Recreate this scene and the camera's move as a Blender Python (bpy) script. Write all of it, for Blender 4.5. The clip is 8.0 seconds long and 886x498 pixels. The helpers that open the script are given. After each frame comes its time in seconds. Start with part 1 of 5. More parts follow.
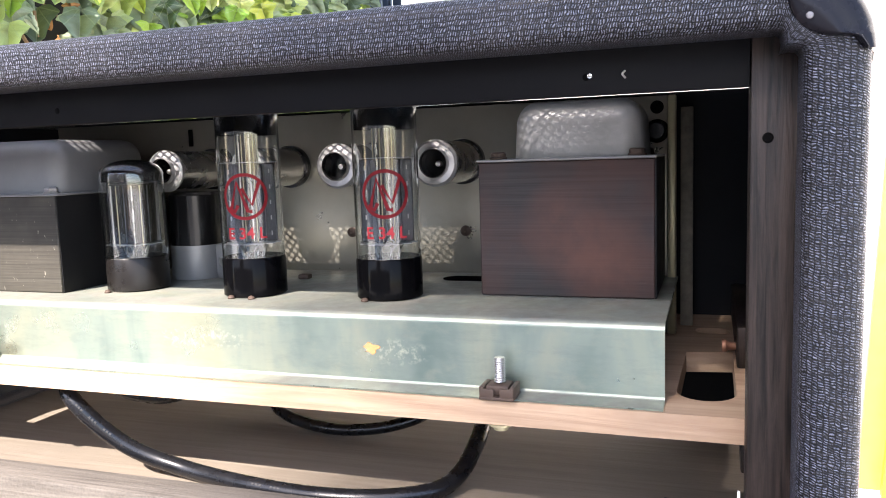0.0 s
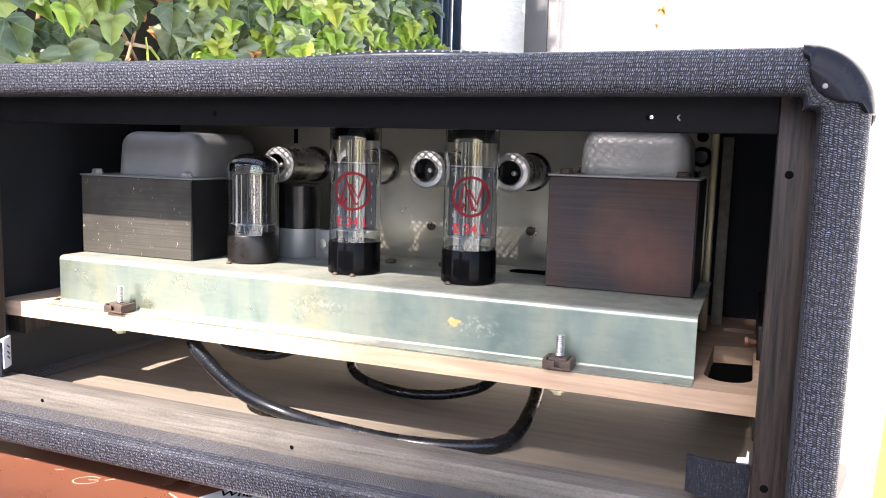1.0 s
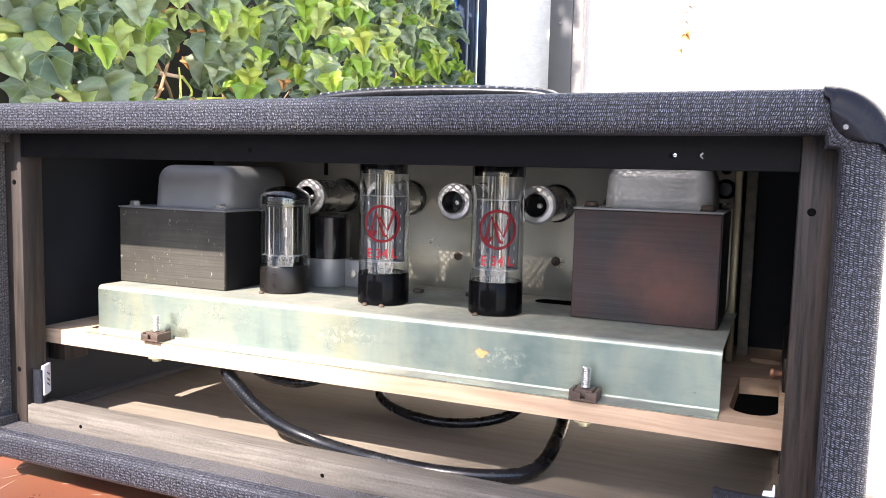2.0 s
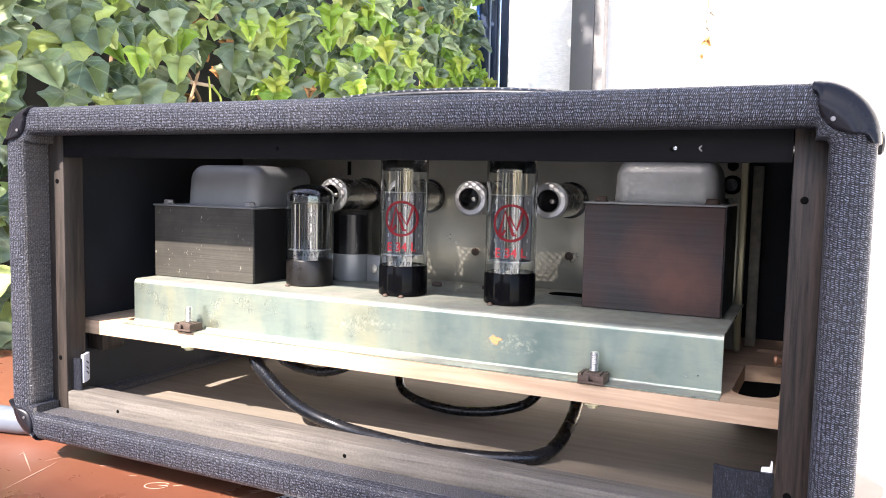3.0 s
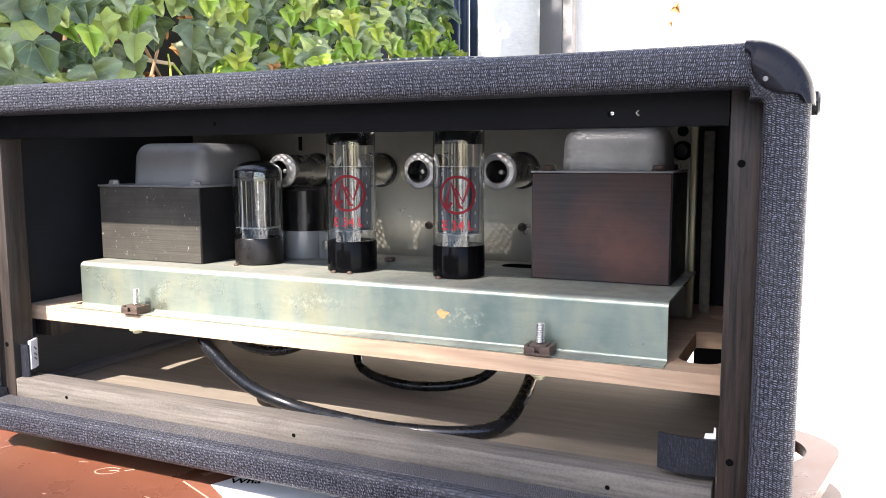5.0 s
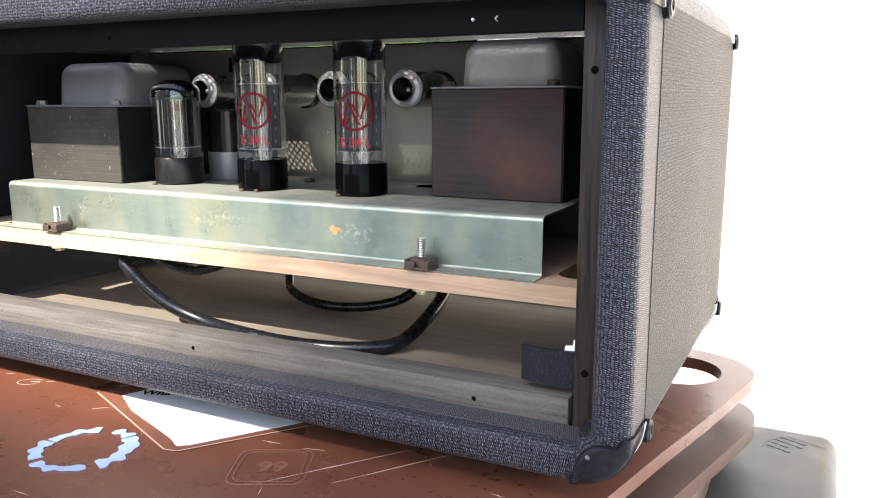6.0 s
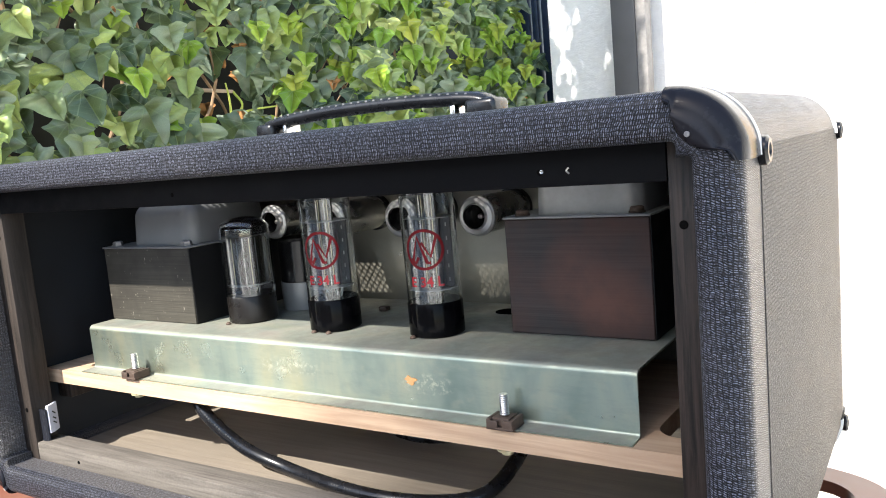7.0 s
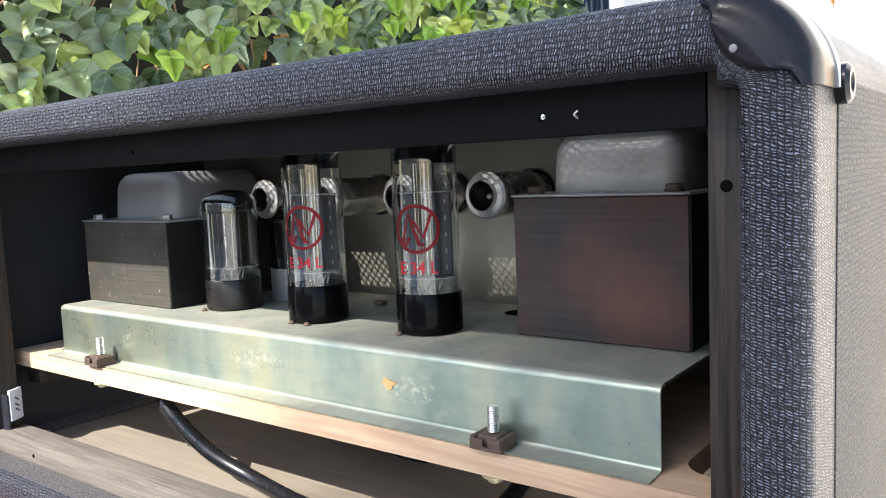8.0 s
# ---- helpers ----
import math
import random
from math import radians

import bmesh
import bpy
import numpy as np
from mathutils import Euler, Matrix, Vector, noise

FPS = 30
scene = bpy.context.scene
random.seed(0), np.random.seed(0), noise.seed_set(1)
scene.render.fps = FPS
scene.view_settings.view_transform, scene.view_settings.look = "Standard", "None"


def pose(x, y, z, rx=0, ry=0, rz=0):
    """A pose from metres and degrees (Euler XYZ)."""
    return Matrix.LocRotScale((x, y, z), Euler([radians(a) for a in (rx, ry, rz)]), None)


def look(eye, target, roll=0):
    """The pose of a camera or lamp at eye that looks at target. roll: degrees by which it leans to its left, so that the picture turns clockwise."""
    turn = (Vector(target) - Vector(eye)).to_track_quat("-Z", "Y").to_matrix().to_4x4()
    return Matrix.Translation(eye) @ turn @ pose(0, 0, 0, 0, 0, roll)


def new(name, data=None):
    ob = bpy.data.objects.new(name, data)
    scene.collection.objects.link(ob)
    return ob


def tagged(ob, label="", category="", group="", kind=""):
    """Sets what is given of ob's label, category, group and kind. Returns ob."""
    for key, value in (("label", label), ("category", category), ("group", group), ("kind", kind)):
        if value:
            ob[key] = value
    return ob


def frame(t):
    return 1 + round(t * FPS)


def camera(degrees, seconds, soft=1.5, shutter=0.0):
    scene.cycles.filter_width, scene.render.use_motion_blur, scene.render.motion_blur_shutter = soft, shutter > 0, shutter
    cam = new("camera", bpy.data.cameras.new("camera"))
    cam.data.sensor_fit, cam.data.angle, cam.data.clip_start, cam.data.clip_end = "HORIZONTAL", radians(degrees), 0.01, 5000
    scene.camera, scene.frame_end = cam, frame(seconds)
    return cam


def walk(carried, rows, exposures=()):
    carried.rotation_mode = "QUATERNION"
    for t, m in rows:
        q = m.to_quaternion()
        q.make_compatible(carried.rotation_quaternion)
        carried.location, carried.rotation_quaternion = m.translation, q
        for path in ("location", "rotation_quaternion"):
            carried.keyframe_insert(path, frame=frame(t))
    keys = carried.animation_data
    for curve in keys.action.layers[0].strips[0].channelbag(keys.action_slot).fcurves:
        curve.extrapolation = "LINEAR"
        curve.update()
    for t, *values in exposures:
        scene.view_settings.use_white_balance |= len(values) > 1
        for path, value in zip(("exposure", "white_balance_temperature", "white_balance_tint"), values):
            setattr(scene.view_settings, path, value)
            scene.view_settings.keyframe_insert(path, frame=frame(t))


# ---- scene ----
cam = camera(58.8, 8.0, 1.0)
PATH = [
    (0, (0.268, -0.295, 0.209), (-0.381, 1.582, -0.025), -1.9),
    (0.2, (0.268, -0.315, 0.219), (-0.387, 1.565, 0.022), -1.1),
    (0.5, (0.255, -0.341, 0.216), (-0.422, 1.531, 0.019), 0.4),
    (0.7, (0.261, -0.368, 0.214), (-0.431, 1.496, 0.001), 1.3),
    (1, (0.273, -0.392, 0.218), (-0.455, 1.455, -0.024), 1.6),
    (1.5, (0.281, -0.391, 0.219), (-0.479, 1.445, -0.002), 1.6),
    (2, (0.275, -0.403, 0.227), (-0.514, 1.425, 0.036), 1.4),
    (3.3, (0.296, -0.431, 0.216), (-0.558, 1.37, 0.049), 1.2),
    (3.5, (0.291, -0.432, 0.216), (-0.542, 1.377, 0.036), 1.0),
    (4, (0.292, -0.421, 0.212), (-0.512, 1.401, 0.026), 0.5),
    (5.3, (0.332, -0.405, 0.216), (-0.478, 1.406, -0.04), -0.4),
    (5.5, (0.349, -0.401, 0.21), (-0.475, 1.399, -0.075), -0.1),
    (5.9, (0.393, -0.374, 0.198), (-0.465, 1.394, -0.171), -0.1),
    (6, (0.402, -0.368, 0.197), (-0.471, 1.392, -0.176), -0.1),
    (6.2, (0.408, -0.362, 0.227), (-0.507, 1.377, -0.147), -1.2),
    (6.5, (0.4, -0.353, 0.252), (-0.594, 1.353, -0.066), -3.0),
    (7, (0.388, -0.319, 0.257), (-0.689, 1.346, -0.003), -5.0),
    (7.5, (0.38, -0.323, 0.253), (-0.743, 1.315, 0.017), -3.9),
    (7.8, (0.378, -0.289, 0.233), (-0.778, 1.328, 0.015), -3.4),
    (8, (0.37, -0.23, 0.221), (-0.827, 1.36, 0.023), -2.4),
]
walk(cam, [(t, look(eye, target, roll)) for t, eye, target, roll in PATH], [(0, 2.6, 6850, 18), (3.5, 2.55, 6800, 18), (5.5, 2.28, 6750, 15), (7.0, 2.0, 6700, 10), (8, 2.17, 6650, 11)])

# ---- world and sun ----
world = bpy.data.worlds.new("world")
scene.world = world
world.use_nodes = True
wn, wl = world.node_tree.nodes, world.node_tree.links
sky = wn.new("ShaderNodeTexSky")
sky.sky_type = "NISHITA"
sky.sun_disc = False
SUN_WAY = Vector((0.28, 1.0, -1.0)).normalized()
sky.sun_elevation = math.asin(-SUN_WAY.z)
sky.sun_rotation = math.atan2(-SUN_WAY.x, -SUN_WAY.y)
wn["Background"].inputs[1].default_value = 0.13
wl.new(sky.outputs[0], wn["Background"].inputs[0])
sun_data = bpy.data.lights.new("sun", "SUN")
sun_data.energy = 3.7
sun_data.angle = radians(0.53)
sun_data.color = (1.0, 0.97, 0.92)
sun = new("sun", sun_data)
sun.matrix_world = look((0, 0, 6), Vector((0, 0, 6)) + SUN_WAY)


# ---- material helpers ----
class Mat:
    def __init__(self, name, color=(0.5, 0.5, 0.5), rough=0.5, metal=0.0):
        self.m = bpy.data.materials.new(name)
        self.m.use_nodes = True
        self.n, self.l = self.m.node_tree.nodes, self.m.node_tree.links
        self.b = self.n["Principled BSDF"]
        self.b.inputs["Base Color"].default_value = (*color, 1)
        self.b.inputs["Roughness"].default_value = rough
        self.b.inputs["Metallic"].default_value = metal

    def add(self, kind, **values):
        node = self.n.new(kind)
        for key, value in values.items():
            node.inputs[key.replace("_", " ")].default_value = value
        return node

    def coord(self, which="Object", scale=(1, 1, 1)):
        c = self.n.new("ShaderNodeTexCoord")
        m = self.n.new("ShaderNodeMapping")
        m.inputs["Scale"].default_value = scale
        self.l.new(c.outputs[which], m.inputs[0])
        return m.outputs[0]

    def noise(self, scale, detail=4.0, rough=0.6, where=None, distort=0.0):
        t = self.add("ShaderNodeTexNoise", Scale=scale, Detail=detail, Roughness=rough, Distortion=distort)
        self.l.new(where or self.coord(), t.inputs["Vector"])
        return t.outputs["Fac"]

    def ramp(self, fac, stops):
        r = self.n.new("ShaderNodeValToRGB")
        while len(r.color_ramp.elements) < len(stops):
            r.color_ramp.elements.new(0.5)
        for e, (p, c) in zip(r.color_ramp.elements, stops):
            e.position, e.color = p, (*c, 1) if len(c) == 3 else c
        self.l.new(fac, r.inputs[0])
        return r.outputs[0]

    def mix(self, fac, a, b, kind="MIX"):
        x = self.n.new("ShaderNodeMix")
        x.data_type, x.blend_type = "RGBA", kind
        for sock, v in ((x.inputs[0], fac), (x.inputs[6], a), (x.inputs[7], b)):
            if isinstance(v, (int, float)):
                sock.default_value = v
            elif isinstance(v, tuple):
                sock.default_value = (*v, 1)
            else:
                self.l.new(v, sock)
        return x.outputs[2]

    def math(self, op, a, b=0.0):
        x = self.n.new("ShaderNodeMath")
        x.operation = op
        for sock, v in zip(x.inputs, (a, b)):
            if isinstance(v, (int, float)):
                sock.default_value = v
            else:
                self.l.new(v, sock)
        return x.outputs[0]

    def color(self, sock):
        self.l.new(sock, self.b.inputs["Base Color"])
        return self

    def rough(self, sock):
        self.l.new(sock, self.b.inputs["Roughness"])
        return self

    def bump(self, sock, strength=0.3, dist=0.001):
        x = self.add("ShaderNodeBump", Strength=strength, Distance=dist)
        self.l.new(sock, x.inputs["Height"])
        self.l.new(x.outputs[0], self.b.inputs["Normal"])
        return self


def grey_ramp(m, fac, lo, hi, a=0.3, b=0.7):
    return m.ramp(fac, [(a, (lo,) * 3), (b, (hi,) * 3)])


def make_tolex(name, low=(0.0006, 0.0008, 0.0018), high=(0.248, 0.265, 0.345), dust=0.0, size=0.85, gloss=1.0, rough=0.36):
    """Woven vinyl: short slanting ridges in rows, gathered into blocks by wavering seams; the map is in metres."""
    m = Mat(name, high, 0.36)
    where = m.coord("UV")
    wob = m.add("ShaderNodeTexNoise", Scale=260.0, Detail=3.0)
    m.l.new(where, wob.inputs["Vector"])
    add = m.n.new("ShaderNodeVectorMath")
    add.operation = "MULTIPLY_ADD"
    m.l.new(wob.outputs["Color"], add.inputs[0])
    add.inputs[1].default_value = (0.0024,) * 3
    m.l.new(where, add.inputs[2])
    sep = m.n.new("ShaderNodeSeparateXYZ")
    m.l.new(add.outputs[0], sep.inputs[0])
    along, across = sep.outputs["X"], sep.outputs["Y"]

    def hump(value, pitch):
        return m.math("ABSOLUTE", m.math("SINE", m.math("MULTIPLY", value, math.pi / pitch)))

    slant = m.math("ADD", along, m.math("MULTIPLY", across, 0.3))
    ticks = grey_ramp(m, hump(slant, 0.00125 * size), 0.0, 1.0, 0.5, 0.97)
    rows = grey_ramp(m, hump(across, 0.0024 * size), 0.0, 1.0, 0.12, 0.6)
    blocks = grey_ramp(m, hump(along, 0.0062 * size), 0.12, 1.0, 0.03, 0.26)
    broken = grey_ramp(m, m.noise(520 / size, 2, 0.6, where), 0.12, 1.0, 0.4, 0.58)
    weave = m.math("MULTIPLY", m.math("MULTIPLY", ticks, rows), m.math("MULTIPLY", blocks, broken))
    m.bump(weave, 1.0, 0.0013)
    m.l.new(m.math("MULTIPLY", m.math("ADD", weave, 0.3), gloss), m.b.inputs["Specular IOR Level"])
    dirt = m.noise(22, 5, 0.65)
    dots = m.noise(900, 2, 0.5)
    amount = m.math("MULTIPLY", m.math("ADD", m.math("MULTIPLY", grey_ramp(m, dirt, 0.0, 1.0, 0.45, 0.8), 0.06), dust), grey_ramp(m, dots, 0.2, 1.0))
    # Faces turned to +x get paler beige: side light put into the colour.
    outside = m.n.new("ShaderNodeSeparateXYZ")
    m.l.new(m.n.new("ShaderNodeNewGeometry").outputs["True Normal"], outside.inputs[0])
    side_light = m.math("MULTIPLY", grey_ramp(m, outside.outputs["X"], 0.0, 1.0, 0.75, 1.0), m.math("ADD", m.math("MULTIPLY", weave, 0.5), 0.12))
    m.color(m.mix(m.math("ADD", amount, side_light), m.mix(weave, low, high), (0.36, 0.325, 0.28)))
    m.rough(grey_ramp(m, dirt, rough, rough + 0.12))
    return m.m


def make_wood(name, dark, light, along="x", rough=0.65, dust=0.0, scale=1.0):
    m = Mat(name, light, rough)
    m.b.inputs["Specular IOR Level"].default_value = 0.25
    s = {"x": (3, 60, 60), "y": (60, 3, 60), "z": (60, 60, 3)}[along]
    where = m.coord("Object", tuple(v * scale for v in s))
    grain = m.noise(4, 6, 0.65, where, 0.6)
    big = m.noise(14, 3, 0.5)
    fine = m.noise(600, 2, 0.5)
    col = m.ramp(grain, [(0.36, dark), (0.62, light)])
    col = m.mix(grey_ramp(m, big, 0.0, 0.45), col, tuple(v * 0.6 for v in dark))
    if dust:
        cover = m.math("MULTIPLY", m.math("ADD", grey_ramp(m, big, 0.3, 1.0), grey_ramp(m, fine, 0.0, 0.4)), dust)
        col = m.mix(cover, col, (0.36, 0.32, 0.27))
    m.color(col)
    m.bump(grain, 0.5, 0.001)
    return m.m


def make_zinc():
    """Passivated zinc plate, greenish yellow, dusty and stained."""
    m = Mat("zinc_plate", (0.5, 0.52, 0.46), 0.3, 0.9)
    where = m.coord("Object", (14, 14, 5))
    tint = m.noise(1.6, 4, 0.6, where, 0.5)
    col = m.ramp(tint, [(0.28, (0.2, 0.265, 0.23)), (0.45, (0.3, 0.36, 0.3)), (0.6, (0.39, 0.42, 0.32)), (0.75, (0.45, 0.44, 0.29))])
    stain = m.noise(38, 6, 0.7, m.coord("Object", (1, 1, 1.8)))
    col = m.mix(grey_ramp(m, stain, 0.0, 0.3, 0.52, 0.66), col, (0.44, 0.43, 0.32))
    smear = m.noise(5, 6, 0.75, m.coord("Object", (6, 6, 22)))
    col = m.mix(grey_ramp(m, smear, 0.0, 0.32, 0.48, 0.75), col, (0.13, 0.19, 0.18))
    where = m.n.new("ShaderNodeSeparateXYZ")
    m.l.new(m.coord(), where.inputs[0])
    blot = grey_ramp(m, m.noise(210, 5, 0.7), 0.0, 1.0, 0.5, 0.62)
    for cx, wx, cz, wz in ((-0.012, 0.034, 0.109, 0.008), (0.108, 0.024, 0.107, 0.008)):
        dx = m.math("POWER", m.math("DIVIDE", m.math("SUBTRACT", where.outputs["X"], cx), wx), 2.0)
        dz = m.math("POWER", m.math("DIVIDE", m.math("SUBTRACT", where.outputs["Z"], cz), wz), 2.0)
        spot = m.math("MAXIMUM", m.math("SUBTRACT", 1.0, m.math("ADD", dx, dz)), 0.0)
        col = m.mix(m.math("MULTIPLY", m.math("MULTIPLY", spot, blot), 0.8), col, (0.66, 0.66, 0.5))
    up = m.n.new("ShaderNodeNewGeometry")
    sep = m.n.new("ShaderNodeSeparateXYZ")
    m.l.new(up.outputs["Normal"], sep.inputs[0])
    settled = m.math("MULTIPLY", m.math("MAXIMUM", sep.outputs["Z"], 0.0), grey_ramp(m, m.noise(30, 5, 0.7), 0.35, 0.95))
    m.color(m.mix(settled, col, (0.15, 0.134, 0.118)))
    m.l.new(m.math("MULTIPLY", m.math("SUBTRACT", 1.0, settled), 0.9), m.b.inputs["Metallic"])
    m.rough(m.math("ADD", grey_ramp(m, m.noise(40, 3, 0.5), 0.24, 0.34), m.math("MULTIPLY", settled, 0.4)))
    m.bump(m.noise(9, 3, 0.5), 0.12, 0.002)
    return m.m


def make_paint(name, color, rough=0.5, metal=0.0, vary=0.25, scale=40, bump=0.15, gloss=0.5):
    m = Mat(name, color, rough, metal)
    m.b.inputs["Specular IOR Level"].default_value = gloss
    a = m.noise(scale, 5, 0.65)
    b = m.noise(scale * 0.2, 3, 0.5)
    f = m.math("ADD", m.math("MULTIPLY", a, 0.5), m.math("MULTIPLY", b, 0.5))
    m.color(m.ramp(f, [(0.3, tuple(c * (1 - vary) for c in color)), (0.7, tuple(min(1, c * (1 + vary)) for c in color))]))
    m.rough(grey_ramp(m, a, max(0.05, rough - 0.08), min(1, rough + 0.08)))
    if bump:
        m.bump(a, bump, 0.0006)
    return m.m


def make_hooks():
    """Black hook tape: upright rows of tiny glossy hooks."""
    m = Mat("black_hook_tape", (0.008, 0.009, 0.013), 0.5)
    m.b.inputs["Specular IOR Level"].default_value = 0.3
    rows = m.noise(1.0, 2, 0.6, m.coord("Object", (1500, 300, 220)))
    hooks = m.noise(1.0, 3, 0.7, m.coord("Object", (1300, 1300, 1100)))
    height = m.math("ADD", m.math("MULTIPLY", rows, 0.5), m.math("MULTIPLY", hooks, 0.6))
    m.color(m.ramp(height, [(0.48, (0.003, 0.0035, 0.006)), (0.62, (0.011, 0.013, 0.02)), (0.72, (0.05, 0.055, 0.075))]))
    m.bump(height, 1.0, 0.001)
    return m.m


def make_lamination(name, color, rust, speck=0.72, blots=()):
    m = Mat(name, color, 0.5, 0.12)
    m.b.inputs["Specular IOR Level"].default_value = 0.3
    where = m.coord("Object", (9, 9, 900))
    lines = m.noise(1.0, 3, 0.7, where)
    patch = m.noise(16, 4, 0.6)
    col = m.ramp(lines, [(0.3, tuple(c * 0.65 for c in color)), (0.7, tuple(c * 1.35 for c in color))])
    col = m.mix(grey_ramp(m, patch, 0.0, 0.7, 0.42, 0.7), col, rust)
    place = m.n.new("ShaderNodeSeparateXYZ")
    m.l.new(m.coord(), place.inputs[0])
    for cx, wx, cz, wz, k in blots:
        dx = m.math("POWER", m.math("DIVIDE", m.math("SUBTRACT", place.outputs["X"], cx), wx), 2.0)
        dz = m.math("POWER", m.math("DIVIDE", m.math("SUBTRACT", place.outputs["Z"], cz), wz), 2.0)
        spot = m.math("MAXIMUM", m.math("SUBTRACT", 1.0, m.math("ADD", dx, dz)), 0.0)
        col = m.mix(m.math("MULTIPLY", m.math("MULTIPLY", spot, grey_ramp(m, m.noise(45, 4, 0.6), 0.45, 1.0, 0.35, 0.6)), k), col, tuple(c * 1.5 for c in rust))
    specks = grey_ramp(m, m.noise(380, 4, 0.65, m.coord("Object", (1, 1, 0.5))), 0.0, 0.75, speck, speck + 0.06)
    m.color(m.mix(specks, col, (0.3, 0.28, 0.23)))
    m.bump(lines, 0.25, 0.0004)
    m.rough(grey_ramp(m, patch, 0.38, 0.6))
    return m.m


def make_striped(name, fine, gain):
    """Getter mirror: dark chrome with reflections painted on as thin upright streaks, yellow and silver."""
    m = Mat(name, (0.5, 0.5, 0.45), 0.3, 0.8)
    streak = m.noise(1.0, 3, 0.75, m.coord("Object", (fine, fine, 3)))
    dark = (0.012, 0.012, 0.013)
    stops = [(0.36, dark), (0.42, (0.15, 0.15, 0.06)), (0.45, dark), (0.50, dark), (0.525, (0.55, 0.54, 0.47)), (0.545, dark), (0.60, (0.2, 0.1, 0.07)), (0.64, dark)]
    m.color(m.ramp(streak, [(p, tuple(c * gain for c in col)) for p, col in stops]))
    m.rough(grey_ramp(m, streak, 0.28, 0.45))
    return m.m


def make_glass():
    m = bpy.data.materials.new("clear_glass")
    m.use_nodes = True
    n, l = m.node_tree.nodes, m.node_tree.links
    n.remove(n["Principled BSDF"])
    glass = n.new("ShaderNodeBsdfGlass")
    glass.inputs["Color"].default_value = (0.97, 0.98, 0.98, 1)
    glass.inputs["Roughness"].default_value = 0.0
    glass.inputs["IOR"].default_value = 1.5
    l.new(glass.outputs[0], n["Material Output"].inputs[0])
    return m


def make_leaf(name, stops):
    """Ivy leaf: dark waxy green with paler veins, some light passing through."""
    m = Mat(name, (0.06, 0.12, 0.03), 0.4)
    m.b.inputs["Specular IOR Level"].default_value = 0.5
    info = m.n.new("ShaderNodeObjectInfo")
    geo = m.n.new("ShaderNodeNewGeometry")
    mixr = m.math("FRACT", m.math("ADD", info.outputs["Random"], geo.outputs["Random Per Island"]))
    col = m.ramp(mixr, stops)
    blotch = m.noise(70, 4, 0.6)
    col = m.mix(grey_ramp(m, blotch, 0.0, 0.35), col, (0.03, 0.06, 0.02))
    uv = m.n.new("ShaderNodeTexCoord")
    sep = m.n.new("ShaderNodeSeparateXYZ")
    m.l.new(uv.outputs["UV"], sep.inputs[0])
    across, down = m.math("ABSOLUTE", sep.outputs["X"]), m.math("MULTIPLY", sep.outputs["Y"], -1.0)
    angle = m.math("ARCTAN2", across, down)
    far = m.math("SQRT", m.math("ADD", m.math("POWER", across, 2.0), m.math("POWER", down, 2.0)))
    mid = 0.0
    for turn in (0.0, 0.62, 1.3):
        near = m.math("MULTIPLY", far, m.math("ABSOLUTE", m.math("SINE", m.math("SUBTRACT", angle, turn))))
        mid = m.math("MAXIMUM", m.math("LESS_THAN", near, 0.014), mid)
    side = m.math("LESS_THAN", m.math("ABSOLUTE", m.math("SUBTRACT", m.math("FRACT", m.math("MULTIPLY", m.math("SUBTRACT", down, m.math("MULTIPLY", across, -0.9)), 5.0)), 0.5)), 0.03)
    vein = m.math("MULTIPLY", m.math("MAXIMUM", mid, m.math("MULTIPLY", side, 0.4)), 0.6)
    m.color(m.mix(vein, col, (0.33, 0.42, 0.24)))
    m.rough(grey_ramp(m, blotch, 0.34, 0.55))
    m.bump(m.math("MAXIMUM", mid, side), 0.25, 0.001)
    tr = m.n.new("ShaderNodeBsdfTranslucent")
    m.l.new(m.mix(0.4, col, (0.33, 0.46, 0.12)), tr.inputs[0])
    mx = m.n.new("ShaderNodeMixShader")
    mx.inputs[0].default_value = 0.45
    m.l.new(m.b.outputs[0], mx.inputs[1])
    m.l.new(tr.outputs[0], mx.inputs[2])
    m.l.new(mx.outputs[0], m.n["Material Output"].inputs[0])
    return m.m


def make_stucco(name, color):
    m = Mat(name, color, 0.9)
    a, b = m.noise(55, 6, 0.7), m.noise(4, 4, 0.6)
    m.color(m.mix(grey_ramp(m, b, 0.0, 0.3, 0.5, 0.8), m.ramp(a, [(0.3, tuple(c * 0.88 for c in color)), (0.7, color)]), (0.6, 0.57, 0.52)))
    m.bump(a, 0.6, 0.006)
    return m.m


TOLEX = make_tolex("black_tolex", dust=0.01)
TOLEX_DUSTY = make_tolex("dusty_black_tolex", dust=0.2)
# Paler copy of the vinyl for the side, bounce light put into its colour.
TOLEX_SIDE = make_tolex("beige_lit_side_tolex", (0.045, 0.041, 0.037), (0.25, 0.23, 0.2), 0.1, 0.85, 0.25, 0.5)
CLEAT = make_wood("dark_stained_wood", (0.003, 0.0022, 0.002), (0.046, 0.032, 0.026), "z", 0.45, 0.012, 1.5)
CLEAT_WORN = make_wood("worn_stained_wood", (0.012, 0.0095, 0.008), (0.045, 0.034, 0.028), "z", 0.55, 0.02)
CLEAT_X = make_wood("dusty_stained_wood", (0.016, 0.014, 0.0125), (0.095, 0.085, 0.075), "x", 0.65, 0.2, 1.1)
RAIL = make_paint("black_rail_paint", (0.0025, 0.0025, 0.0032), 0.6, 0, 0.3, 60, 0.15, 0.1)
INSIDE = make_paint("black_inner_paint", (0.0085, 0.0105, 0.0135), 0.6, 0, 0.4, 25, 0.15, 0.3)
